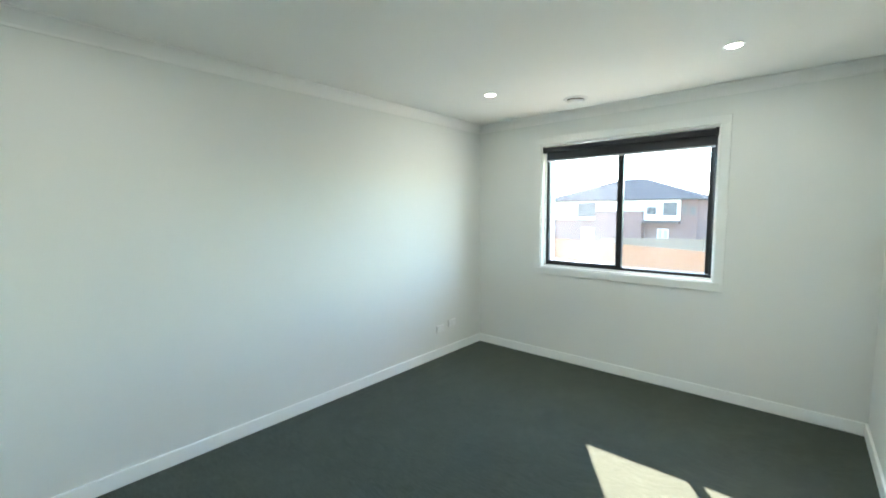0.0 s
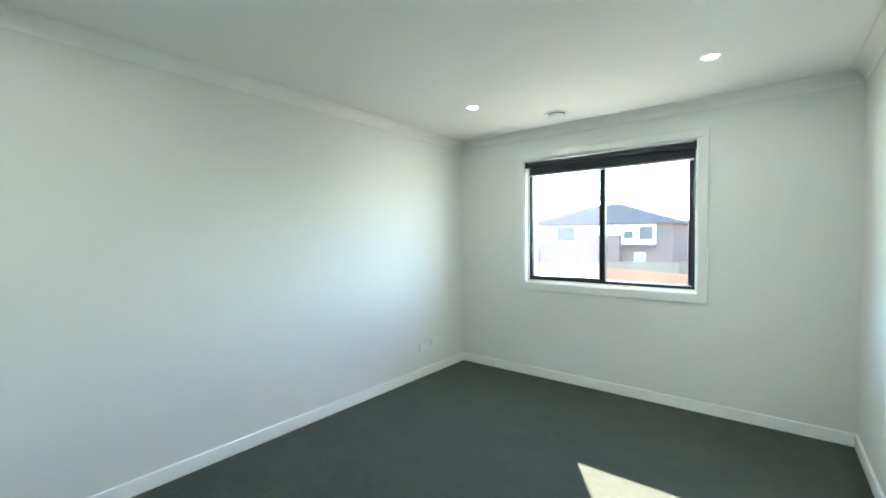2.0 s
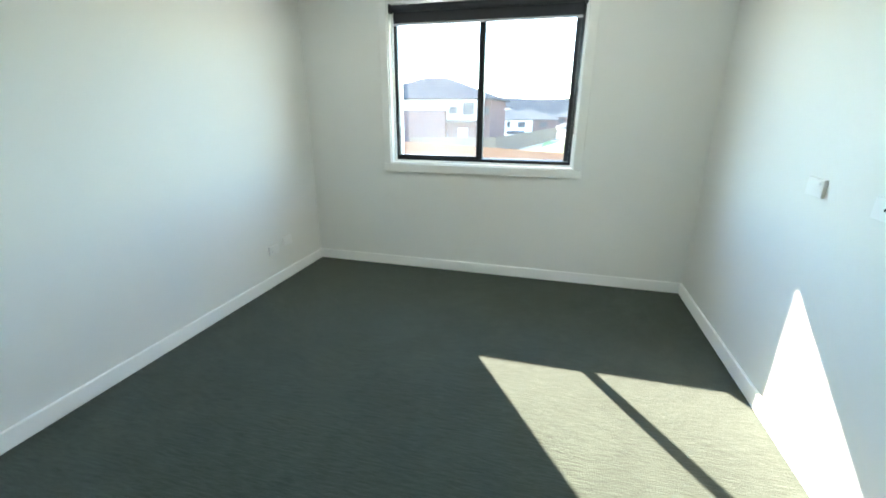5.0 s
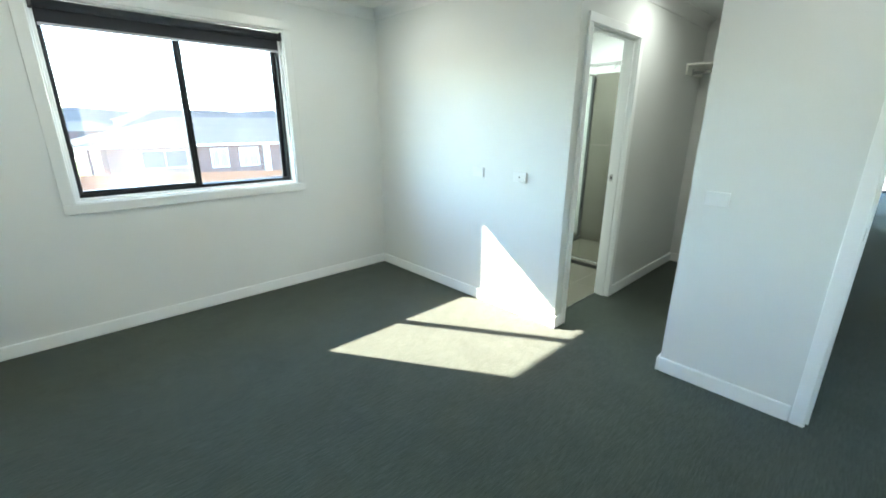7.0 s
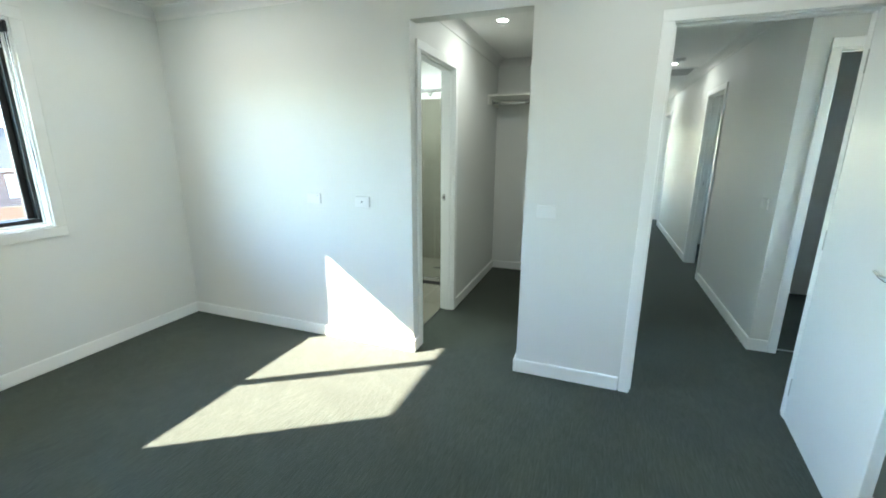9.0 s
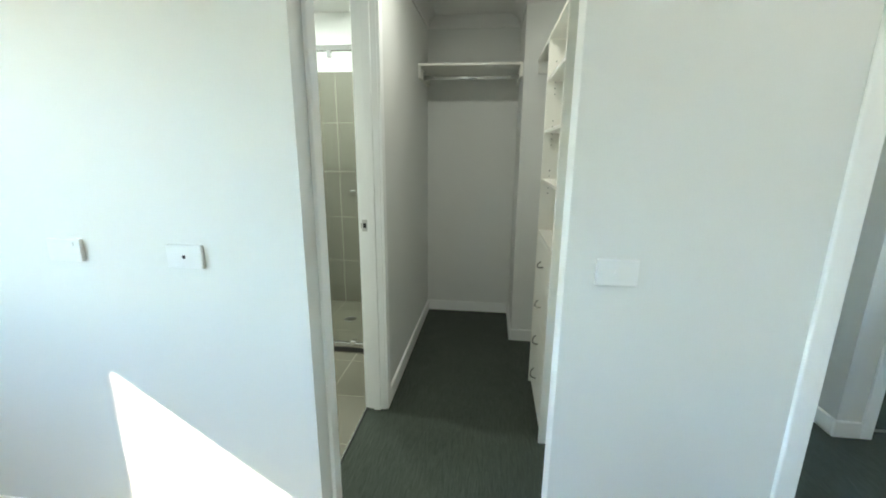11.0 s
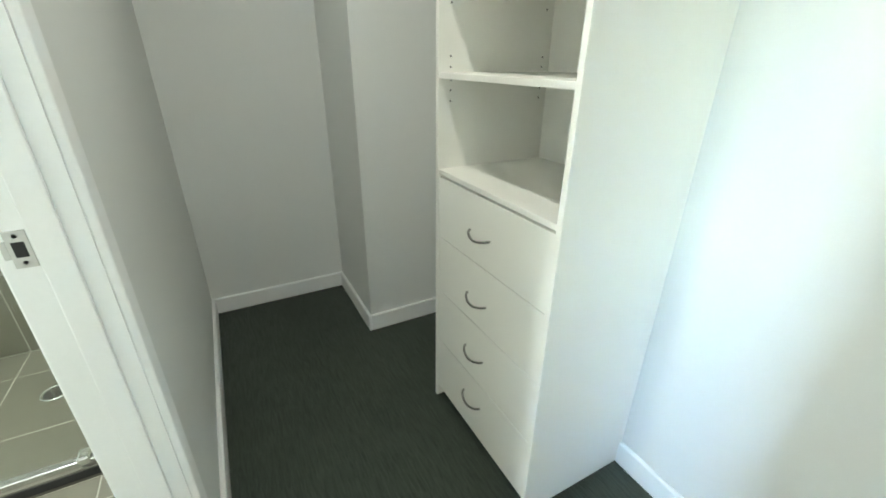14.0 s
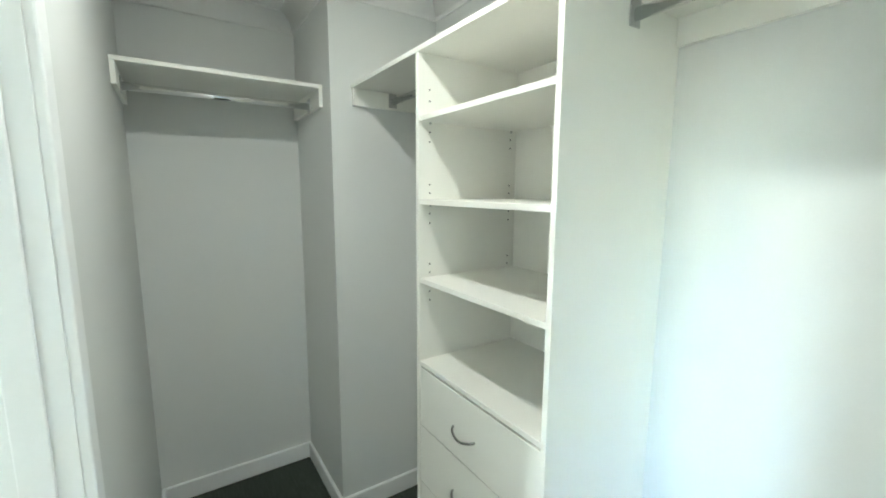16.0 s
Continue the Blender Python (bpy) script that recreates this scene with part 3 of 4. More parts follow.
# ---- plates on the walls ----
def wall_plate(name, label, category, wall_axis, face, sign, a, z, w=0.116, h=0.073, rockers=(), holes=(), depth=0.0135):
    """A moulded plate on a wall: face plane, sign of its outward side, centre a along the wall and z."""
    def b(da0, da1, dz0, dz1, d0, d1, bevel):
        lo, hi = sorted((face + sign * d0, face + sign * d1))
        return boxes((lo, hi, a + da0, a + da1, z + dz0, z + dz1) if wall_axis == "y" else (a + da0, a + da1, lo, hi, z + dz0, z + dz1), bevel=bevel)
    t = thing(name, *((face, a) if wall_axis == "y" else (a, face)), z, label, category)
    part("plate", b(-w / 2, w / 2, -h / 2, h / 2, 0, depth, 0.003), PLASTIC, t)
    for u, v, hw, hh in rockers:
        part("rocker", b(u - hw, u + hw, v - hh, v + hh, depth - 0.001, depth + 0.004, 0.0015), PLASTIC, t, "white switch rocker")
    for u, v, r in holes:
        c = (face + sign * depth, a + u, z + v) if wall_axis == "y" else (a + u, face + sign * depth, z + v)
        part("socket_hole", lathe([(r, -0.0005), (r, 0.0012), (r * 0.6, 0.0014)], c, "X" if wall_axis == "y" else "Y", 14), DARK, t, "dark socket hole")
    return t


wall_plate("power_outlet", "white double power outlet low on the wall", "power outlet", "y", 0.0, 1, -0.70, 0.30,
           rockers=[(-0.036, 0.02, 0.008, 0.006), (0.036, 0.02, 0.008, 0.006)], holes=[(-0.03, -0.006, 0.003), (0.03, -0.006, 0.003), (0, -0.02, 0.003)])
wall_plate("data_outlet", "white blank data plate low on the wall", "wall plate", "y", 0.0, 1, -0.515, 0.325, rockers=[(0.0, 0.0, 0.012, 0.014)])
wall_plate("power_outlet", "white power outlet at television height", "power outlet", "y", W, -1, -1.365, 1.089, rockers=[(-0.03, 0.02, 0.008, 0.006)])
wall_plate("antenna_outlet", "white television antenna plate with a dark socket", "wall plate", "y", W, -1, -1.772, 1.082, holes=[(0.0, 0.0, 0.006)])
sw = wall_plate("light_switch", "white light switch with a round button", "light switch", "y", W, -1, -3.034, 1.086, w=0.110)
part("button", lathe([(0.0085, 0), (0.0085, 0.004), (0.006, 0.006)], (W - 0.0185, -3.034, 1.086), "X", 20), PLASTIC, sw)
wall_plate("light_switch", "white light switch in the hall", "light switch", "x", BACK, 1, 4.33, 1.07, rockers=[(0.0, 0.0, 0.008, 0.012)])


# ---- bedroom door, open ----
def bedroom_door():
    hinge = Vector((3.222, -4.384, 0))
    t = thing("bedroom_door", 0, 0, 0, "white painted flush door standing open against the wall", "door")
    L, th, h = 0.82, 0.036, 2.04
    part("leaf", boxes((-L, 0, -th, 0, 0.012, h), bevel=0.002), DOOR_PAINT, t)
    hx, hz = -L + 0.062, 1.02
    for side, y0 in ((1, 0.0), (-1, -th)):
        rose = part("rose", lathe([(0.026, 0), (0.026, 0.006), (0.022, 0.009), (0.010, 0.009), (0.010, 0.030)] if side > 0 else
                                  [(0.010, -0.030), (0.010, -0.009), (0.022, -0.009), (0.026, -0.006), (0.026, 0)], (hx, y0, hz), "Y", 24), CHROME, t, "round chrome rose")
        y1 = y0 + side * 0.045
        part("lever", tube([(hx - 0.004, y0 + side * 0.028, hz), (hx, y1 - side * 0.004, hz), (hx + 0.02, y1, hz), (hx + 0.07, y1 + side * 0.002, hz + 0.002), (hx + 0.125, y1 - side * 0.004, hz + 0.006)], 0.0085, 14), CHROME, rose, "chrome lever")
    part("latch_plate", boxes((-L - 0.0015, -L + 0.001, -th / 2 - 0.012, -th / 2 + 0.012, hz - 0.028, hz + 0.028), bevel=0.0005), SATIN, t, "satin latch plate")
    part("latch_bolt", boxes((-L - 0.010, -L, -th / 2 - 0.006, -th / 2 + 0.006, hz - 0.008, hz + 0.008), bevel=0.002), SATIN, t)
    for z in (0.2, 1.02, 1.84):
        part("hinge", tube([(0.006, -0.004, z - 0.05), (0.006, -0.004, z + 0.05)], 0.007, 10), SATIN, t, "satin butt hinge")
    t.matrix_basis = Matrix.Translation(hinge) @ Matrix.Rotation(radians(-5.6), 4, 'Z')
    return t


bedroom_door()


# ---- dressing room joinery ----
UX0, UX1, UY0, UY1, UTOP = 3.885, 4.475, -3.39, -2.963, 1.984
PANEL = 0.016


def drawer_handle(parent, x, z, y):
    """A bowed bar pull on two feet."""
    pts = [(x - 0.052, y - 0.002, z + 0.004)] + [(x - 0.052 + 0.104 * k / 10, y + 0.004 + 0.019 * math.sin(math.pi * k / 10) ** 0.6, z + 0.004 - 0.012 * math.sin(math.pi * k / 10)) for k in range(11)] + [(x + 0.052, y - 0.002, z + 0.004)]
    part("handle", tube(pts, 0.0037, 12), PULL, parent, "bowed chrome pull")


def wardrobe_tower():
    t = thing("wardrobe_tower", (UX0 + UX1) / 2, (UY0 + UY1) / 2, 0, "white melamine wardrobe tower with open shelves over four drawers", "wardrobe")
    y0, y1 = UY0 + 0.001, UY1 - 0.003
    part("side_panel", boxes((UX0, UX0 + PANEL, y0, UY1, 0, UTOP - PANEL), bevel=0.001), MELAMINE, t)
    part("side_panel", boxes((UX1 - PANEL, UX1, y0, UY1, 0, UTOP - PANEL), bevel=0.001), MELAMINE, t)
    a, b = UX0 + PANEL, UX1 - PANEL
    part("back_panel", boxes((a, b, y0, y0 + 0.006, 0.05, UTOP - PANEL)), MELAMINE, t)
    for z in (1.769, 1.507, 1.247):
        sh = part("shelf", boxes((a + 0.0006, b - 0.0006, y0 + 0.006, y1, z - PANEL / 2, z + PANEL / 2), bevel=0.0012), MELAMINE, t)
        for x in (a + 0.004, b - 0.004):
            for y in (UY1 - 0.042, UY1 - 0.39):
                part("shelf_pin", lathe([(0.004, 0), (0.004, 0.006), (0.003, 0.007)], (x, y, z - PANEL / 2 - 0.008), "Z", 10), SATIN, sh)
    part("drawer_top", boxes((a + 0.0006, b - 0.0006, y0 + 0.006, y1, 0.950, 0.966), bevel=0.0012), MELAMINE, t)
    holes = [1.86, 1.825, 1.729, 1.699, 1.563, 1.535, 1.468, 1.436, 1.299, 1.27, 1.205, 1.174]
    for z in holes:
        for x, s in ((b, -1), (a, 1)):
            for y in (UY1 - 0.042, UY1 - 0.39):
                part("pin_hole", lathe([(0.0028, -0.0004), (0.0028, 0.0006)] if s > 0 else [(0.0028, -0.0006), (0.0028, 0.0004)], (x, y, z), "X", 8), DARK, t, "dark pin hole")
    part("kickboard", boxes((a, b, UY1 - 0.05, UY1 - 0.034, 0, 0.055)), MELAMINE, t)
    edges = [0.058, 0.296, 0.517, 0.732, 0.944]
    for z0, z1 in zip(edges, edges[1:]):
        d = part("drawer", boxes((a + 0.002, b - 0.002, UY1 - 0.019, UY1 - 0.003, z0 + 0.0015, z1 - 0.0015), bevel=0.0012), MELAMINE, t, "white melamine drawer front")
        part("drawer_box", boxes((a + 0.014, b - 0.014, UY1 - 0.40, UY1 - 0.0195, z0 + 0.03, z1 - 0.05)), MELAMINE, d)
        drawer_handle(d, (a + b) / 2 + 0.022, {0.058: 0.197, 0.296: 0.398, 0.517: 0.607, 0.732: 0.824}[z0], UY1 - 0.003)
    return t


wardrobe_tower()
structure_top = thing("wardrobe_top_shelf", 4.2, -3.17, UTOP, "long white melamine shelf over the tower and hanging bays", "shelf")
part("board", boxes((W + 0.102, 5.028, UY0 + 0.001, UY1 + 0.002, UTOP - PANEL, UTOP), bevel=0.0012), MELAMINE, structure_top)
part("end_cleat", boxes((5.012, 5.028, UY0 + 0.018, UY1 - 0.004, 1.898, UTOP - PANEL), bevel=0.001), MELAMINE, structure_top)
part("back_cleat", boxes((UX1 + 0.001, 5.012, UY0 + 0.001, UY0 + 0.017, 1.898, UTOP - PANEL), bevel=0.001), MELAMINE, structure_top)
part("back_cleat", boxes((W + 0.102, UX0 - 0.001, UY0 + 0.001, UY0 + 0.017, 1.902, UTOP - PANEL), bevel=0.001), MELAMINE, structure_top)
part("end_cleat", boxes((W + 0.102, W + 0.118, UY0 + 0.018, UY1 - 0.004, 1.898, UTOP - PANEL), bevel=0.001), MELAMINE, structure_top)


def hanging_rail(a, b, label):
    """An oval chrome rail between two end sockets."""
    t = thing("hanging_rail", *((Vector(a) + Vector(b)) / 2), label, "hanging rail", "hanging rails")
    rod = tube([a, b], 0.0085, 20)
    for v in rod.verts:
        v.co.z = a[2] + (v.co.z - a[2]) * 1.75
    part("rod", rod, CHROME, t)
    way = (Vector(b) - Vector(a)).normalized()
    for p, s in ((Vector(a), 1), (Vector(b), -1)):
        q = p + way * s * 0.004
        if abs(way.x) > 0.5:
            bm = boxes((min(p.x, q.x), max(p.x, q.x), p.y - 0.019, p.y + 0.019, p.z - 0.026, p.z + 0.034), bevel=0.0015)
        else:
            bm = boxes((p.x - 0.019, p.x + 0.019, min(p.y, q.y), max(p.y, q.y), p.z - 0.026, p.z + 0.034), bevel=0.0015)
        part("end_socket", bm, SATIN, t, "metal end socket")


hanging_rail((UX1 + 0.001, -3.15, 1.932), (5.012, -3.15, 1.932), "chrome hanging rail beside the tower")
hanging_rail((W + 0.118, -3.19, 1.935), (UX0 - 0.001, -3.19, 1.935), "chrome hanging rail in the near bay")
bs = thing("wardrobe_back_shelf", 5.35, -2.5, 1.992, "white melamine shelf on side cleats across the alcove", "shelf")
part("board", boxes((5.13, 5.569, -2.873, ENS - 0.001, 1.976, 1.992), bevel=0.0012), MELAMINE, bs)
part("side_cleat", boxes((5.132, 5.569, -2.873, -2.857, 1.898, 1.976), bevel=0.001), MELAMINE, bs)
part("side_cleat", boxes((5.132, 5.569, ENS - 0.017, ENS - 0.001, 1.898, 1.976), bevel=0.001), MELAMINE, bs)
hanging_rail((5.28, -2.857, 1.922), (5.28, ENS - 0.017, 1.922), "chrome hanging rail under the alcove shelf")


# ---- ensuite ----
def ensuite():
    bed = structure("shower_wall_tiling", boxes((5.5582, 5.5695, -2.049, -1.055, -0.01, 2.02)), GROUT, "pale grout behind taupe shower tiles")
    tile_mesh = {}

    def tile(parent, x0, x1, y0, y1, z0, z1):
        key = tuple(round(v, 3) for v in (x1 - x0, y1 - y0, z1 - z0))
        if key not in tile_mesh:
            bm = boxes((-key[0] / 2, key[0] / 2, -key[1] / 2, key[1] / 2, -key[2] / 2, key[2] / 2), bevel=0.0007)
            me = bpy.data.meshes.new("tile")
            bm.to_mesh(me)
            bm.free()
            me.materials.append(TILE)
            tile_mesh[key] = me
        ob = new("tile", tile_mesh[key])
        ob.location = ((x0 + x1) / 2, (y0 + y1) / 2, (z0 + z1) / 2)
        ob.parent = parent
        return ob
    g = 0.0026
    ys = [-2.049, -1.785, -1.385, -1.055]
    zs = [0.03, 0.43, 0.825, 1.22, 1.62, 2.02]
    for y0, y1 in zip(ys[:3], ys[1:4]):
        for z0, z1 in zip(zs, zs[1:]):
            tile(bed, 5.557, 5.566, y0 + g, y1 - g, z0 + g, z1 - g)
    side = structure("shower_side_tiling", boxes((4.62, 5.556, -2.0495, -2.0382, -0.01, 2.02)), GROUT, "pale grout behind taupe shower tiles")
    for x0, x1 in ((4.62, 4.957), (4.957, 5.357), (5.357, 5.556)):
        for z0, z1 in zip(zs, zs[1:]):
            tile(side, x0 + g, x1 - g, -2.046, -2.037, z0 + g, z1 - g)
    pan = structure("shower_floor", boxes((4.72, 5.556, -2.036, -1.07, -0.012, 0.0288)), GROUT, "pale grout between shower floor tiles")
    for x0, x1 in ((4.72, 4.957), (4.957, 5.357), (5.357, 5.556)):
        for y0, y1 in ((-2.036, -1.785), (-1.785, -1.385), (-1.385, -1.07)):
            tile(pan, x0 + g, x1 - g, y0 + g, y1 - g, 0.021, 0.030)
    flo = structure("ensuite_floor_tiling", boxes((3.31, 4.66, -2.036, -0.001, -0.0118, -0.0002), (4.66, 5.569, -1.01, -0.001, -0.0118, -0.0002)), GROUT, "pale grout between ensuite floor tiles")
    xs = [3.31, 3.357, 3.757, 4.155, 4.553, 4.66]
    yt = [-2.036, -1.785, -1.385, -0.985, -0.585, -0.185, -0.001]
    for x0, x1 in zip(xs, xs[1:]):
        for y0, y1 in zip(yt, yt[1:]):
            tile(flo, x0 + g, x1 - g, y0 + g, y1 - g, -0.007, 0.001)
    for x0, x1 in ((4.66, 4.957), (4.957, 5.357), (5.357, 5.556)):
        for y0, y1 in ((-1.01, -0.585), (-0.585, -0.185), (-0.185, -0.001)):
            tile(flo, x0 + g, x1 - g, y0 + g, y1 - g, -0.007, 0.001)
    sk = structure("ensuite_tile_skirting", boxes((5.5582, 5.5695, -1.01, -0.001, -0.006, 0.085)), GROUT, "grout behind tile skirting")
    for y0, y1 in ((-1.01, -0.585), (-0.585, -0.185), (-0.185, -0.001)):
        tile(sk, 5.557, 5.566, y0 + g, y1 - g, 0.002, 0.083)
    hob = structure("shower_hob", boxes((4.672, 4.72, -2.036, -1.01, -0.012, 0.042), (4.72, 5.556, -1.07, -1.01, -0.012, 0.042), bevel=0.002), TILE, "low taupe tiled hob round the shower")
    sc = thing("shower_screen", 4.69, -1.5, 0.042, "clear glass shower screen with bright aluminium channels", "shower screen")
    part("bottom_channel", boxes((4.682, 4.712, -2.036, -1.03, 0.042, 0.066), bevel=0.003), ALU, sc, "bright aluminium sill")
    part("dark_seal", boxes((4.668, 4.6725, -2.036, -1.03, 0.004, 0.036)), STEEL_DARK, sc, "dark drainage strip")
    part("top_rail", boxes((4.680, 4.714, -2.036, -1.03, 1.985, 2.015), bevel=0.003), ALU, sc, "aluminium head rail")
    part("side_channel", boxes((4.712, 5.556, -1.052, -1.03, 0.060, 0.072), bevel=0.003), ALU, sc)
    part("side_upstand", boxes((4.712, 5.556, -1.072, -1.030, 0.031, 0.060), bevel=0.002), SLATE_ALU, sc, "dark grey upstand under the side panel")
    part("wall_channel", boxes((5.520, 5.556, -1.060, -1.030, 0.072, 1.985), bevel=0.003), SLATE_ALU, sc, "dark grey wall channel")
    part("side_top_rail", boxes((4.712, 5.556, -1.052, -1.03, 1.985, 2.012), bevel=0.003), ALU, sc)
    part("corner_post", boxes((4.682, 4.712, -1.055, -1.03, 0.066, 1.985), bevel=0.003), ALU, sc)
    for d in ((4.693, 4.699, -1.52, -1.06, 0.064, 1.99), (4.704, 4.710, -2.034, -1.505, 0.064, 1.99), (4.72, 5.55, -1.044, -1.038, 0.058, 1.99)):
        p = part("glass_panel", boxes(d), SHOWER_GLASS, sc, "clear toughened glass")
        p.visible_shadow = False
    part("roller", boxes((4.674, 4.694, -1.70, -1.67, 1.945, 1.985), bevel=0.004), CHROME, sc, "chrome door roller")
    part("door_guide", boxes((4.672, 4.724, -1.77, -1.735, 0.05, 0.085), bevel=0.006), CHROME, sc, "chrome door guide")
    dr = thing("floor_drain", 5.174, -1.56, 0.031, "round chrome shower floor drain", "drain")
    part("ring", lathe([(0.052, 0), (0.052, 0.0025), (0.042, 0.003), (0.041, 0.0)], (5.174, -1.56, 0.030)), CHROME, dr)
    part("well", lathe([(0.041, 0.0002), (0.041, 0.001)], (5.174, -1.56, 0.030)), DARK, dr)
    for k in range(-3, 4):
        u = k * 0.011
        half = math.sqrt(0.041 ** 2 - u * u)
        part("bar", boxes((5.174 + u - 0.0028, 5.174 + u + 0.0028, -1.56 - half, -1.56 + half, 0.0308, 0.0326)), CHROME, dr)
    tap = thing("shower_mixer", 5.556, -1.485, 1.06, "small chrome shower mixer tap on the tiled wall", "tap")
    part("flange", lathe([(0.016, -0.006), (0.018, -0.002), (0.018, 0)], (5.556, -1.485, 1.055), "X", 24), SATIN, tap)
    part("backplate", boxes((5.5495, 5.5568, -1.52, -1.45, 1.02, 1.09), bevel=0.003), TILE, tap, "taupe square backplate")
    part("lever", tube([(5.55, -1.485, 1.055), (5.515, -1.485, 1.055), (5.50, -1.495, 1.057), (5.495, -1.54, 1.062)], 0.010, 12), CHROME, tap)
    stop = thing("cistern_stop_tap", 5.566, -0.86, 0.235, "chrome cistern stop tap on the white wall", "tap")
    part("flange", lathe([(0.022, -0.004), (0.024, -0.001), (0.024, 0)], (5.569, -0.86, 0.235), "X", 20), CHROME, stop)
    part("body", tube([(5.566, -0.86, 0.235), (5.50, -0.86, 0.235)], 0.010, 12), CHROME, stop)
    part("knob", tube([(5.515, -0.86, 0.240), (5.515, -0.86, 0.275)], 0.014, 12), CHROME, stop)
    part("hose", tube([(5.50, -0.86, 0.235), (5.495, -0.80, 0.25), (5.50, -0.72, 0.33), (5.50, -0.66, 0.45)], 0.006, 8), SATIN, stop)
    wc = thing("toilet", 5.3, -0.50, 0, "white ceramic toilet with a close-coupled cistern", "toilet")
    part("cistern", boxes((5.385, 5.555, -0.69, -0.31, 0.43, 0.80), bevel=0.02), CERAMIC, wc)
    part("cistern_lid", boxes((5.378, 5.558, -0.70, -0.30, 0.80, 0.835), bevel=0.012), CERAMIC, wc)
    bm = bmesh.new()
    rows = []
    for h, hw, x_front in ((0.002, 0.11, 5.05), (0.12, 0.12, 5.02), (0.28, 0.16, 4.93), (0.38, 0.185, 4.88), (0.415, 0.185, 4.88)):
        ring = []
        for k in range(20):
            a = 2 * math.pi * k / 20
            cx = (x_front + 5.54) / 2
            ring.append(bm.verts.new((cx - (5.54 - x_front) / 2 * math.copysign(abs(math.cos(a)) ** (1.0 if math.cos(a) > 0 else 0.4), math.cos(a)), -0.50 + hw * math.copysign(abs(math.sin(a)) ** 0.8, math.sin(a)), h)))
        rows.append(ring)
    for r0, r1 in zip(rows, rows[1:]):
        for k in range(20):
            bm.faces.new((r0[k], r0[(k + 1) % 20], r1[(k + 1) % 20], r1[k])).smooth = True
    bm.faces.new(rows[0][::-1])
    bm.faces.new(rows[-1])
    bmesh.ops.recalc_face_normals(bm, faces=bm.faces)
    part("pan", bm, CERAMIC, wc)
    part("seat", boxes((4.90, 5.36, -0.68, -0.32, 0.416, 0.445), bevel=0.012), PLASTIC, wc)


ensuite()


# ---- hall end door ----
def hall_end():
    y0, y1, ym = -4.10, -1.70, -2.9
    d = structure("window_2", boxes((14.22, 14.27, y0, y0 + 0.06, 0, 2.02), (14.22, 14.27, y1 - 0.06, y1, 0, 2.02), (14.22, 14.27, ym - 0.04, ym + 0.04, 0.06, 1.96),
                                    (14.22, 14.27, y0 + 0.06, y1 - 0.06, 1.96, 2.02), (14.22, 14.27, y0 + 0.06, y1 - 0.06, 0, 0.06), bevel=0.003), BLACK_ALU, "black framed glass sliding door at the end of the hall")
    for a, b in ((y0 + 0.06, ym - 0.04), (ym + 0.04, y1 - 0.06)):
        p = part("pane", boxes((14.243, 14.247, a, b, 0.06, 1.96)), GLASS_B, d, "clear glass")
        p.visible_shadow = False
    part("architrave", boxes((14.184, 14.2, -4.16, -4.10, 0, 2.08), bevel=0.003), TRIM, d)
    b = thing("roller_blind", 14.15, -3.85, 2.06, "charcoal roller blind rolled up over the glass door", "blind")
    part("roll", tube([(14.165, -4.2, 2.05), (14.165, -1.6, 2.05)], 0.032, 16), BLIND, b)
    part("bracket", boxes((14.13, 14.2, -4.206, -4.198, 2.01, 2.09)), BLACK_ALU, b)
    part("bracket", boxes((14.13, 14.2, -1.602, -1.594, 2.01, 2.09)), BLACK_ALU, b)


hall_end()


# ---- outside ----
G = -3.0
structure("ground", boxes((-400, 500, -300, 900, G - 0.5, G)), LAWN, "dry grass and bare soil of a new estate")
structure("house_base", boxes((-0.2, 14.4, -7.2, 0.25, G, -0.301)), BRICK, "brick ground storey below the rooms")
structure("eave", boxes((-0.8, 15.0, 0.25, 0.80, 2.315, 2.37), (-0.8, 15.0, 0.80, 0.82, 2.315, 2.47)), TRIM, "white soffit and fascia over the window")
structure("roof", boxes((-0.8, 15.0, -7.8, 0.82, CEIL + 0.12, CEIL + 0.25)), ROOF_DARK, "roof over the storey")


def hip_roof(x0, x1, y0, y1, z0, rise, over=0.5):
    bm = bmesh.new()
    x0, x1, y0, y1 = x0 - over, x1 + over, y0 - over, y1 + over
    half = min(x1 - x0, y1 - y0) / 2
    if x1 - x0 >= y1 - y0:
        r = [((x0 + half), (y0 + y1) / 2), ((x1 - half), (y0 + y1) / 2)]
    else:
        r = [((x0 + x1) / 2, y0 + half), ((x0 + x1) / 2, y1 - half)]
    lo = [bm.verts.new((x, y, z0 - 0.18)) for x, y in ((x0, y0), (x1, y0), (x1, y1), (x0, y1))]
    e = [bm.verts.new((x, y, z0)) for x, y in ((x0, y0), (x1, y0), (x1, y1), (x0, y1))]
    t = [bm.verts.new((x, y, z0 + rise)) for x, y in r]
    for i in range(4):
        bm.faces.new((lo[i], lo[(i + 1) % 4], e[(i + 1) % 4], e[i]))
    bm.faces.new(lo[::-1])
    if x1 - x0 >= y1 - y0:
        bm.faces.new((e[0], e[1], t[1], t[0]))
        bm.faces.new((e[1], e[2], t[1]))
        bm.faces.new((e[2], e[3], t[0], t[1]))
        bm.faces.new((e[3], e[0], t[0]))
    else:
        bm.faces.new((e[0], e[1], t[0]))
        bm.faces.new((e[1], e[2], t[1], t[0]))
        bm.faces.new((e[2], e[3], t[1]))
        bm.faces.new((e[3], e[0], t[0], t[1]))
    bmesh.ops.recalc_face_normals(bm, faces=bm.faces)
    return bm


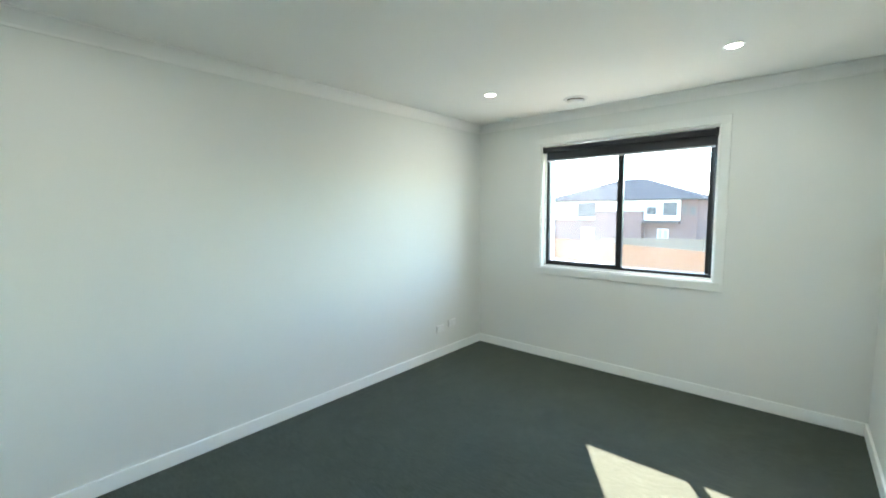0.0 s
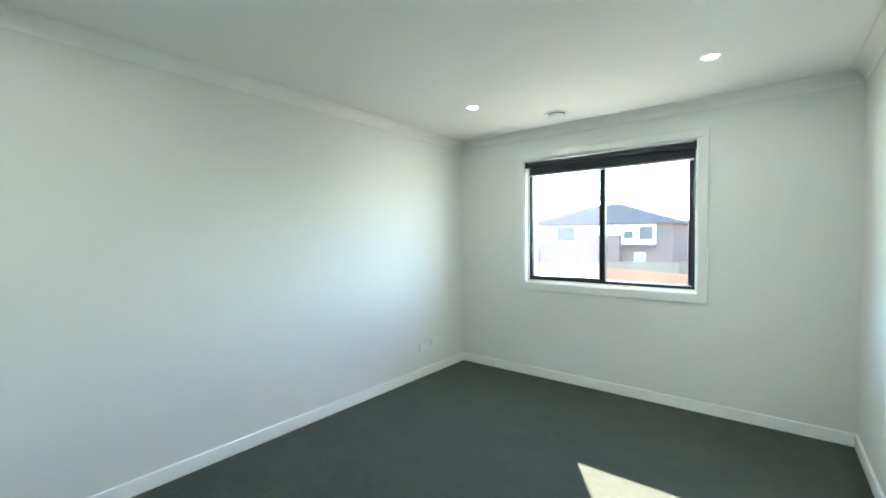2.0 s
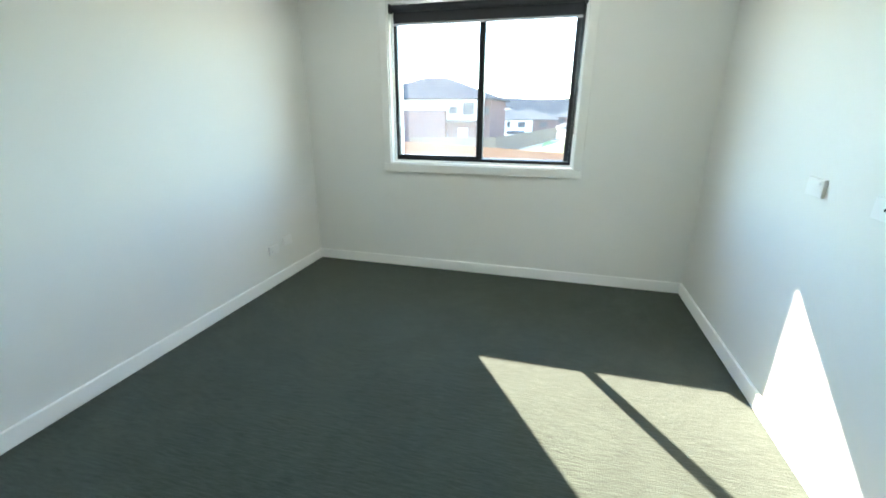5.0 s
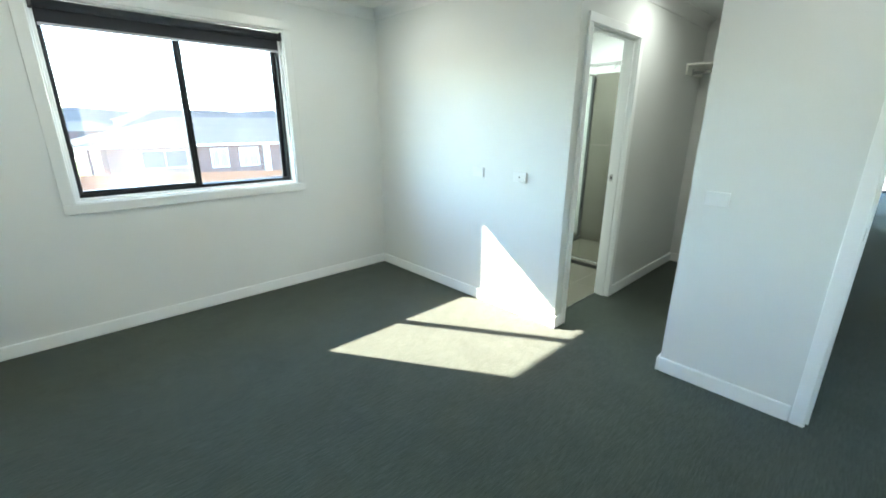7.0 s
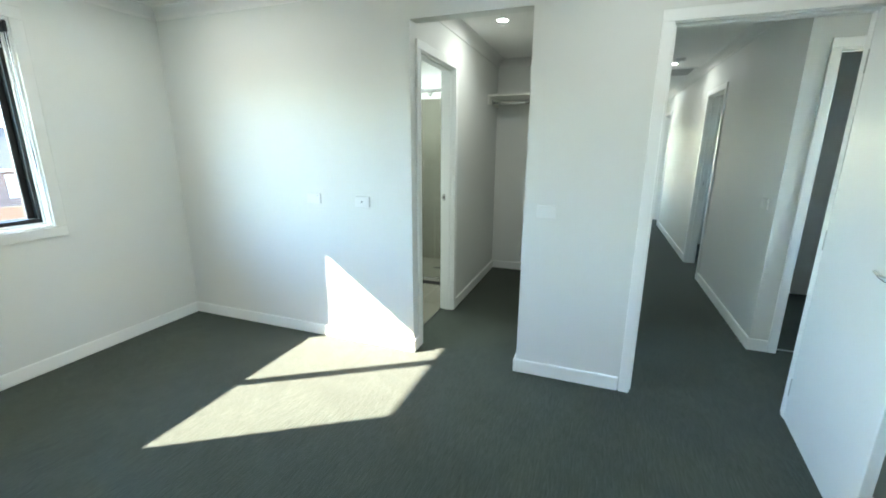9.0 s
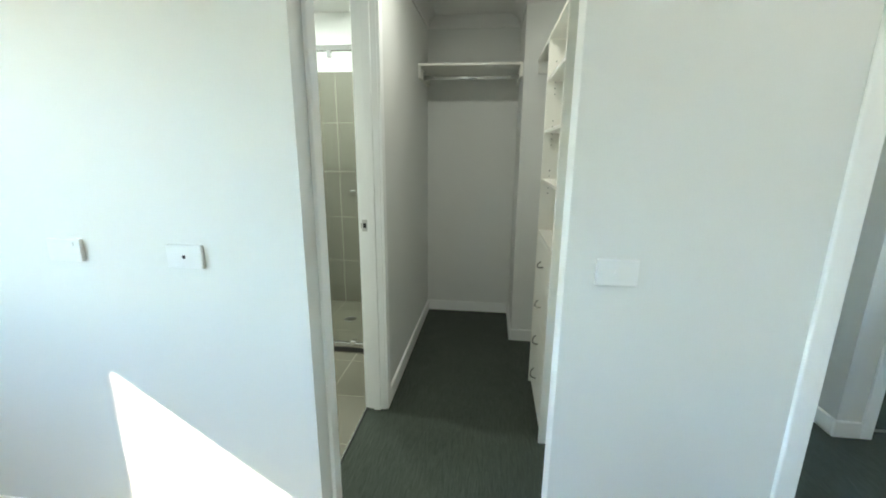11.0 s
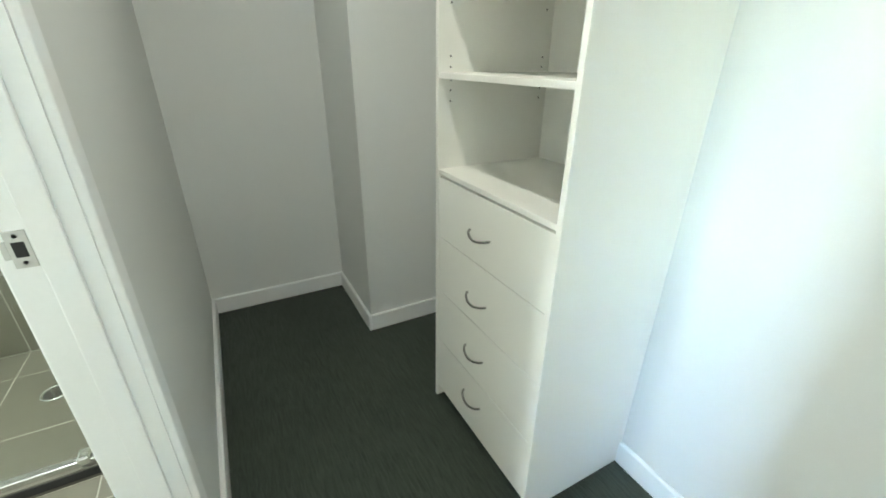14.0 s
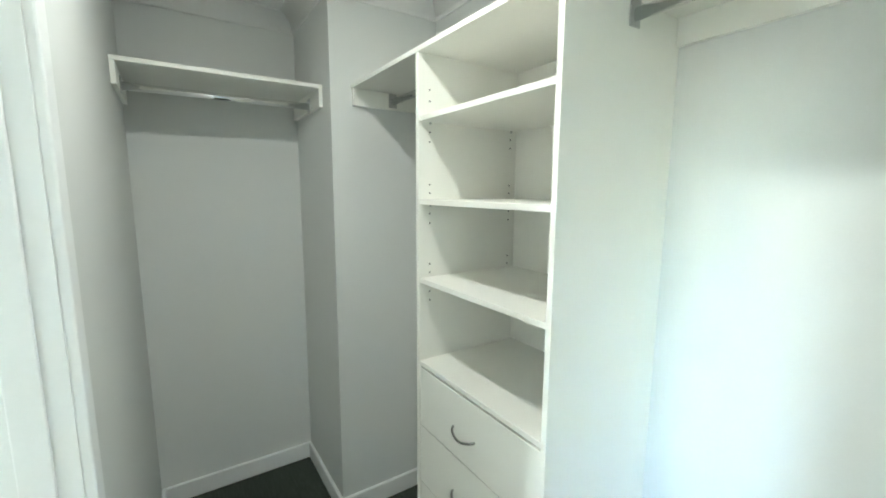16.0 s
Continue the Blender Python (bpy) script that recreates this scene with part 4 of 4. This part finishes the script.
def far_window(parent, x0, x1, z0, z1, y, material=None, frame_mat=None):
    w = part("window", boxes((x0 - 0.06, x1 + 0.06, y - 0.05, y + 0.02, z0 - 0.06, z0), (x0 - 0.06, x1 + 0.06, y - 0.05, y + 0.02, z1, z1 + 0.06),
                             (x0 - 0.06, x0, y - 0.05, y + 0.02, z0, z1), (x1, x1 + 0.06, y - 0.05, y + 0.02, z0, z1), ((x0 + x1) / 2 - 0.025, (x0 + x1) / 2 + 0.025, y - 0.05, y + 0.02, z0, z1)), frame_mat or BLACK_ALU, parent)
    part("pane", boxes((x0, x1, y - 0.015, y - 0.005, z0, z1)), material or WINDOW_DARK, w)


def two_storey():
    t = thing("two_storey_house", -12.4, 50, G, "two-storey house of white render over brick with a slate-blue hip roof", "house")
    part("wall_lower", boxes((-23.0, -5.5, 46, 60.5, G, 0.3)), BRICK, t, "red-brown brick ground storey")
    part("wall_upper", boxes((-22.5, -7.1, 45.7, 60.0, 0.3, 2.7)), RENDER_W, t, "white rendered upper storey")
    part("wall_upper_brick", boxes((-7.1, -5.5, 46.2, 60.0, 0.3, 2.7)), BRICK, t, "brick upper end")
    part("roof", hip_roof(-22.5, -5.5, 45.9, 60.0, 2.7, 2.75, 0.6), ROOF_DARK, t)
    part("porch_roof", boxes((-10.6, -7.0, 44.6, 46.0, 0.02, 0.2)), ROOF_DARK, t)
    part("parapet", boxes((-15.8, -10.6, 44.8, 45.98, G, 1.25)), BRICK, t, "brick garage front with a parapet")
    part("parapet_capping", boxes((-15.85, -10.55, 44.75, 45.98, 1.25, 1.33)), ROOF_DARK, t, "dark metal capping")
    for x0, x1, z0, z1, y in ((-18.2, -16.1, 0.7, 2.3, 45.7), (-10.3, -9.4, 1.0, 1.75, 45.7), (-8.65, -7.4, 0.9, 2.2, 45.7), (-6.85, -6.6, 1.0, 2.0, 46.2), (-6.2, -5.75, 0.95, 1.75, 46.2)):
        far_window(t, x0, x1, z0, z1, y)
    for x0, x1 in ((-9.2, -8.2), (-17.8, -16.3)):
        far_window(t, x0, x1, -2.4, -0.7, 46.0, CURTAIN, RENDER_W)


def single_storey():
    t = thing("single_storey_house", 14, 42, G, "single-storey brick house with a broad pale tiled hip roof", "house")
    part("wall", boxes((4.0, 30.0, 37.6, 43.0, G, -0.30)), BRICK, t, "brown brick wall")
    part("roof", hip_roof(2.8, 30.0, 37.6, 52.0, -0.22, 2.25, 0.5), ROOF_PALE, t, "pale grey tiled roof")
    part("porch_post", boxes((2.85, 3.05, 37.4, 37.6, G, -0.41)), BRICK, t, "slim dark porch post")
    slope = bmesh.new()
    n, y_eave, run, rise = 22, 37.1, 7.7, 2.25
    for k in range(n):
        u0, u1 = k / n, (k + 1.02) / n
        rows = []
        for u, lift in ((u0, 0.05), (u1, 0.012)):
            y, z = y_eave + run * u, -0.22 + rise * u + lift
            rows.append([slope.verts.new((2.3 + run * u, y, z)), slope.verts.new((30.5 - run * u, y, z))])
        foot = [slope.verts.new((2.3 + run * u0, y_eave + run * u0, -0.22 + rise * u0 + 0.004)), slope.verts.new((30.5 - run * u0, y_eave + run * u0, -0.22 + rise * u0 + 0.004))]
        slope.faces.new((rows[0][0], rows[0][1], rows[1][1], rows[1][0]))
        slope.faces.new((foot[0], foot[1], rows[0][1], rows[0][0]))
    tagged(part("tile_course", slope, ROOF_PALE, t, "overlapping pale tile courses"), "overlapping pale tile courses", kind="stuff")
    part("gutter", boxes((2.3, 30.5, 37.02, 37.095, -0.42, -0.24)), RENDER_W, t, "white gutter")
    far_window(t, 6.2, 9.4, -2.1, -0.75, 37.6, WINDOW_DARK, RENDER_W)
    for x0, x1 in ((11.3, 12.6), (13.7, 15.3), (18.1, 19.7)):
        far_window(t, x0, x1, -2.3, -0.75, 37.6, CURTAIN, RENDER_W)
    part("pillar", boxes((15.8, 16.3, 37.15, 37.59, G, -0.43), bevel=0.02), RENDER_W, t, "white rendered pillar")


two_storey()
single_storey()


def grey_roof_house():
    t = thing("grey_roof_house", 20, 78, G, "brick house with a mid-grey hip roof behind the single-storey house", "house")
    part("wall", boxes((9, 31, 72, 84, G, 0.7)), BRICK, t, "brown brick wall")
    part("roof", hip_roof(9, 31, 72, 84, 0.7, 2.9), ROOF_GREY, t, "mid-grey tiled roof")
    far_window(t, 12, 14.2, -1.2, 0.2, 72.0, WINDOW_DARK, RENDER_W)
    far_window(t, 18, 20.2, -1.2, 0.2, 72.0, WINDOW_DARK, RENDER_W)


grey_roof_house()


def fence(a, b, h, pale, material, label, n):
    a, b = Vector(a), Vector(b)
    t = thing("paling_fence", *((a + b) / 2), label, "fence")
    way = (b - a) / n
    ang = math.atan2(way.y, way.x)
    me = None
    for i in range(n):
        if me is None:
            bm = boxes((0.0015, way.length - 0.0015, -0.010, 0.010, 0, h))
            me = bpy.data.meshes.new(pale)
            bm.to_mesh(me)
            bm.free()
            me.materials.append(material)
        ob = new(pale, me)
        ob.parent = t
        ob.matrix_parent_inverse = t.matrix_basis.inverted()
        ob.matrix_basis = Matrix.Translation(a + way * i + Vector((0, 0.006 * (i % 2), 0.006 * math.sin(i * 7.3)))) @ Matrix.Rotation(ang, 4, 'Z')
    d = (b - a)
    rail = boxes((0, d.length, -0.06, -0.014, h - 0.35, h - 0.27), (0, d.length, -0.06, -0.014, 0.3, 0.38), (0, d.length, -0.03, 0.03, h - 0.01, h + 0.04))
    r = part("rail", rail, material, t)
    r.matrix_parent_inverse = t.matrix_basis.inverted()
    r.matrix_basis = Matrix.Translation(a) @ Matrix.Rotation(ang, 4, 'Z')
    return t


fence((-22, 35.8, G), (26, 13.3, G), 1.8, "paling", FENCE, "orange-brown timber paling fence", 290)
fence((-12, 36.5, G), (-3.85, 39.5, G), 1.75, "paling", FENCE_GREY, "grey timber paling fence", 66)
fence((-3.85, 39.6, G), (2.0, 68, G), 1.75, "paling", FENCE_GREY, "grey timber paling fence along the side of the lawn", 140)
structure("lawn", boxes((0.4, 7.0, 43.2, 62, G, G + 0.03)), GREEN, "patch of green lawn between the houses")
structure("lawn", boxes((0.2, 3.1, 36.5, 39.5, G, G + 0.04)), GREEN, "bright green lawn beside the single-storey house")


def parked_car():
    t = thing("parked_car", -4.2, 63, G, "white hatchback parked beside the estate road", "car")
    x, y, z = -4.2, 63.0, G
    part("body", boxes((x - 2.1, x + 2.1, y - 0.85, y + 0.85, z + 0.32, z + 0.92), bevel=0.16), RENDER_W, t)
    part("cabin", boxes((x - 1.3, x + 1.5, y - 0.74, y + 0.74, z + 0.90, z + 1.46), bevel=0.22), WINDOW_DARK, t, "dark glazed cabin")
    for dx in (-1.3, 1.3):
        for dy in (-0.80, 0.80):
            part("wheel", lathe([(0.2, -0.1), (0.32, -0.09), (0.32, 0.09), (0.2, 0.1)], (x + dx, y + dy, z + 0.32), "Y", 20), DARK, t)


parked_car()
structure("road", boxes((-60, 3.0, 66, 74, G, G + 0.02)), ROAD, "asphalt estate road")


def far_houses():
    rng = random.Random(4)
    for i in range(34):
        d = rng.uniform(85, 240)
        ang = rng.uniform(-0.62, 0.80)
        x, y = 1.5 + d * math.sin(ang), d * math.cos(ang)
        w, dep = rng.uniform(10, 17), rng.uniform(9, 13)
        t = thing("distant_house", x, y, G, "pale distant house with a hip roof, hazy", "house", "distant houses")
        h = 2.6 if rng.random() < 0.75 else 5.2
        part("wall", boxes((x - w / 2, x + w / 2, y, y + dep, G, G + h)), rng.choice([BRICK, RENDER_W, RENDER_W]), t)
        part("roof", hip_roof(x - w / 2, x + w / 2, y, y + dep, G + h, 2.2), rng.choice([ROOF_DARK, ROOF_PALE, ROOF_PALE]), t)
        for k in range(3):
            u = x - w / 2 + w * (0.2 + 0.3 * k)
            part("window", boxes((u - 0.8, u + 0.8, y - 0.03, y - 0.001, G + 0.9, G + 2.1)), WINDOW_DARK, t)


far_houses()


def hills():
    bm = bmesh.new()
    n = 90
    prev = None
    for i in range(n + 1):
        a = -1.3 + 2.6 * i / n
        h = 24 + 15 * noise.noise(Vector((a * 3.1, 2.0, 0))) + 4 * noise.noise(Vector((a * 9, 5, 0)))
        row = [bm.verts.new((R * math.sin(a), R * math.cos(a), z)) for R, z in ((640, G - 1), (700, G + max(h, 3) * 0.7), (780, G + max(h, 4)), (880, G - 1))]
        if prev:
            for k in range(3):
                bm.faces.new((prev[k], row[k], row[k + 1], prev[k + 1])).smooth = True
        prev = row
    bmesh.ops.recalc_face_normals(bm, faces=bm.faces)
    structure("backdrop_hills", bm, HILL, "low hazy blue hills on the horizon")


hills()
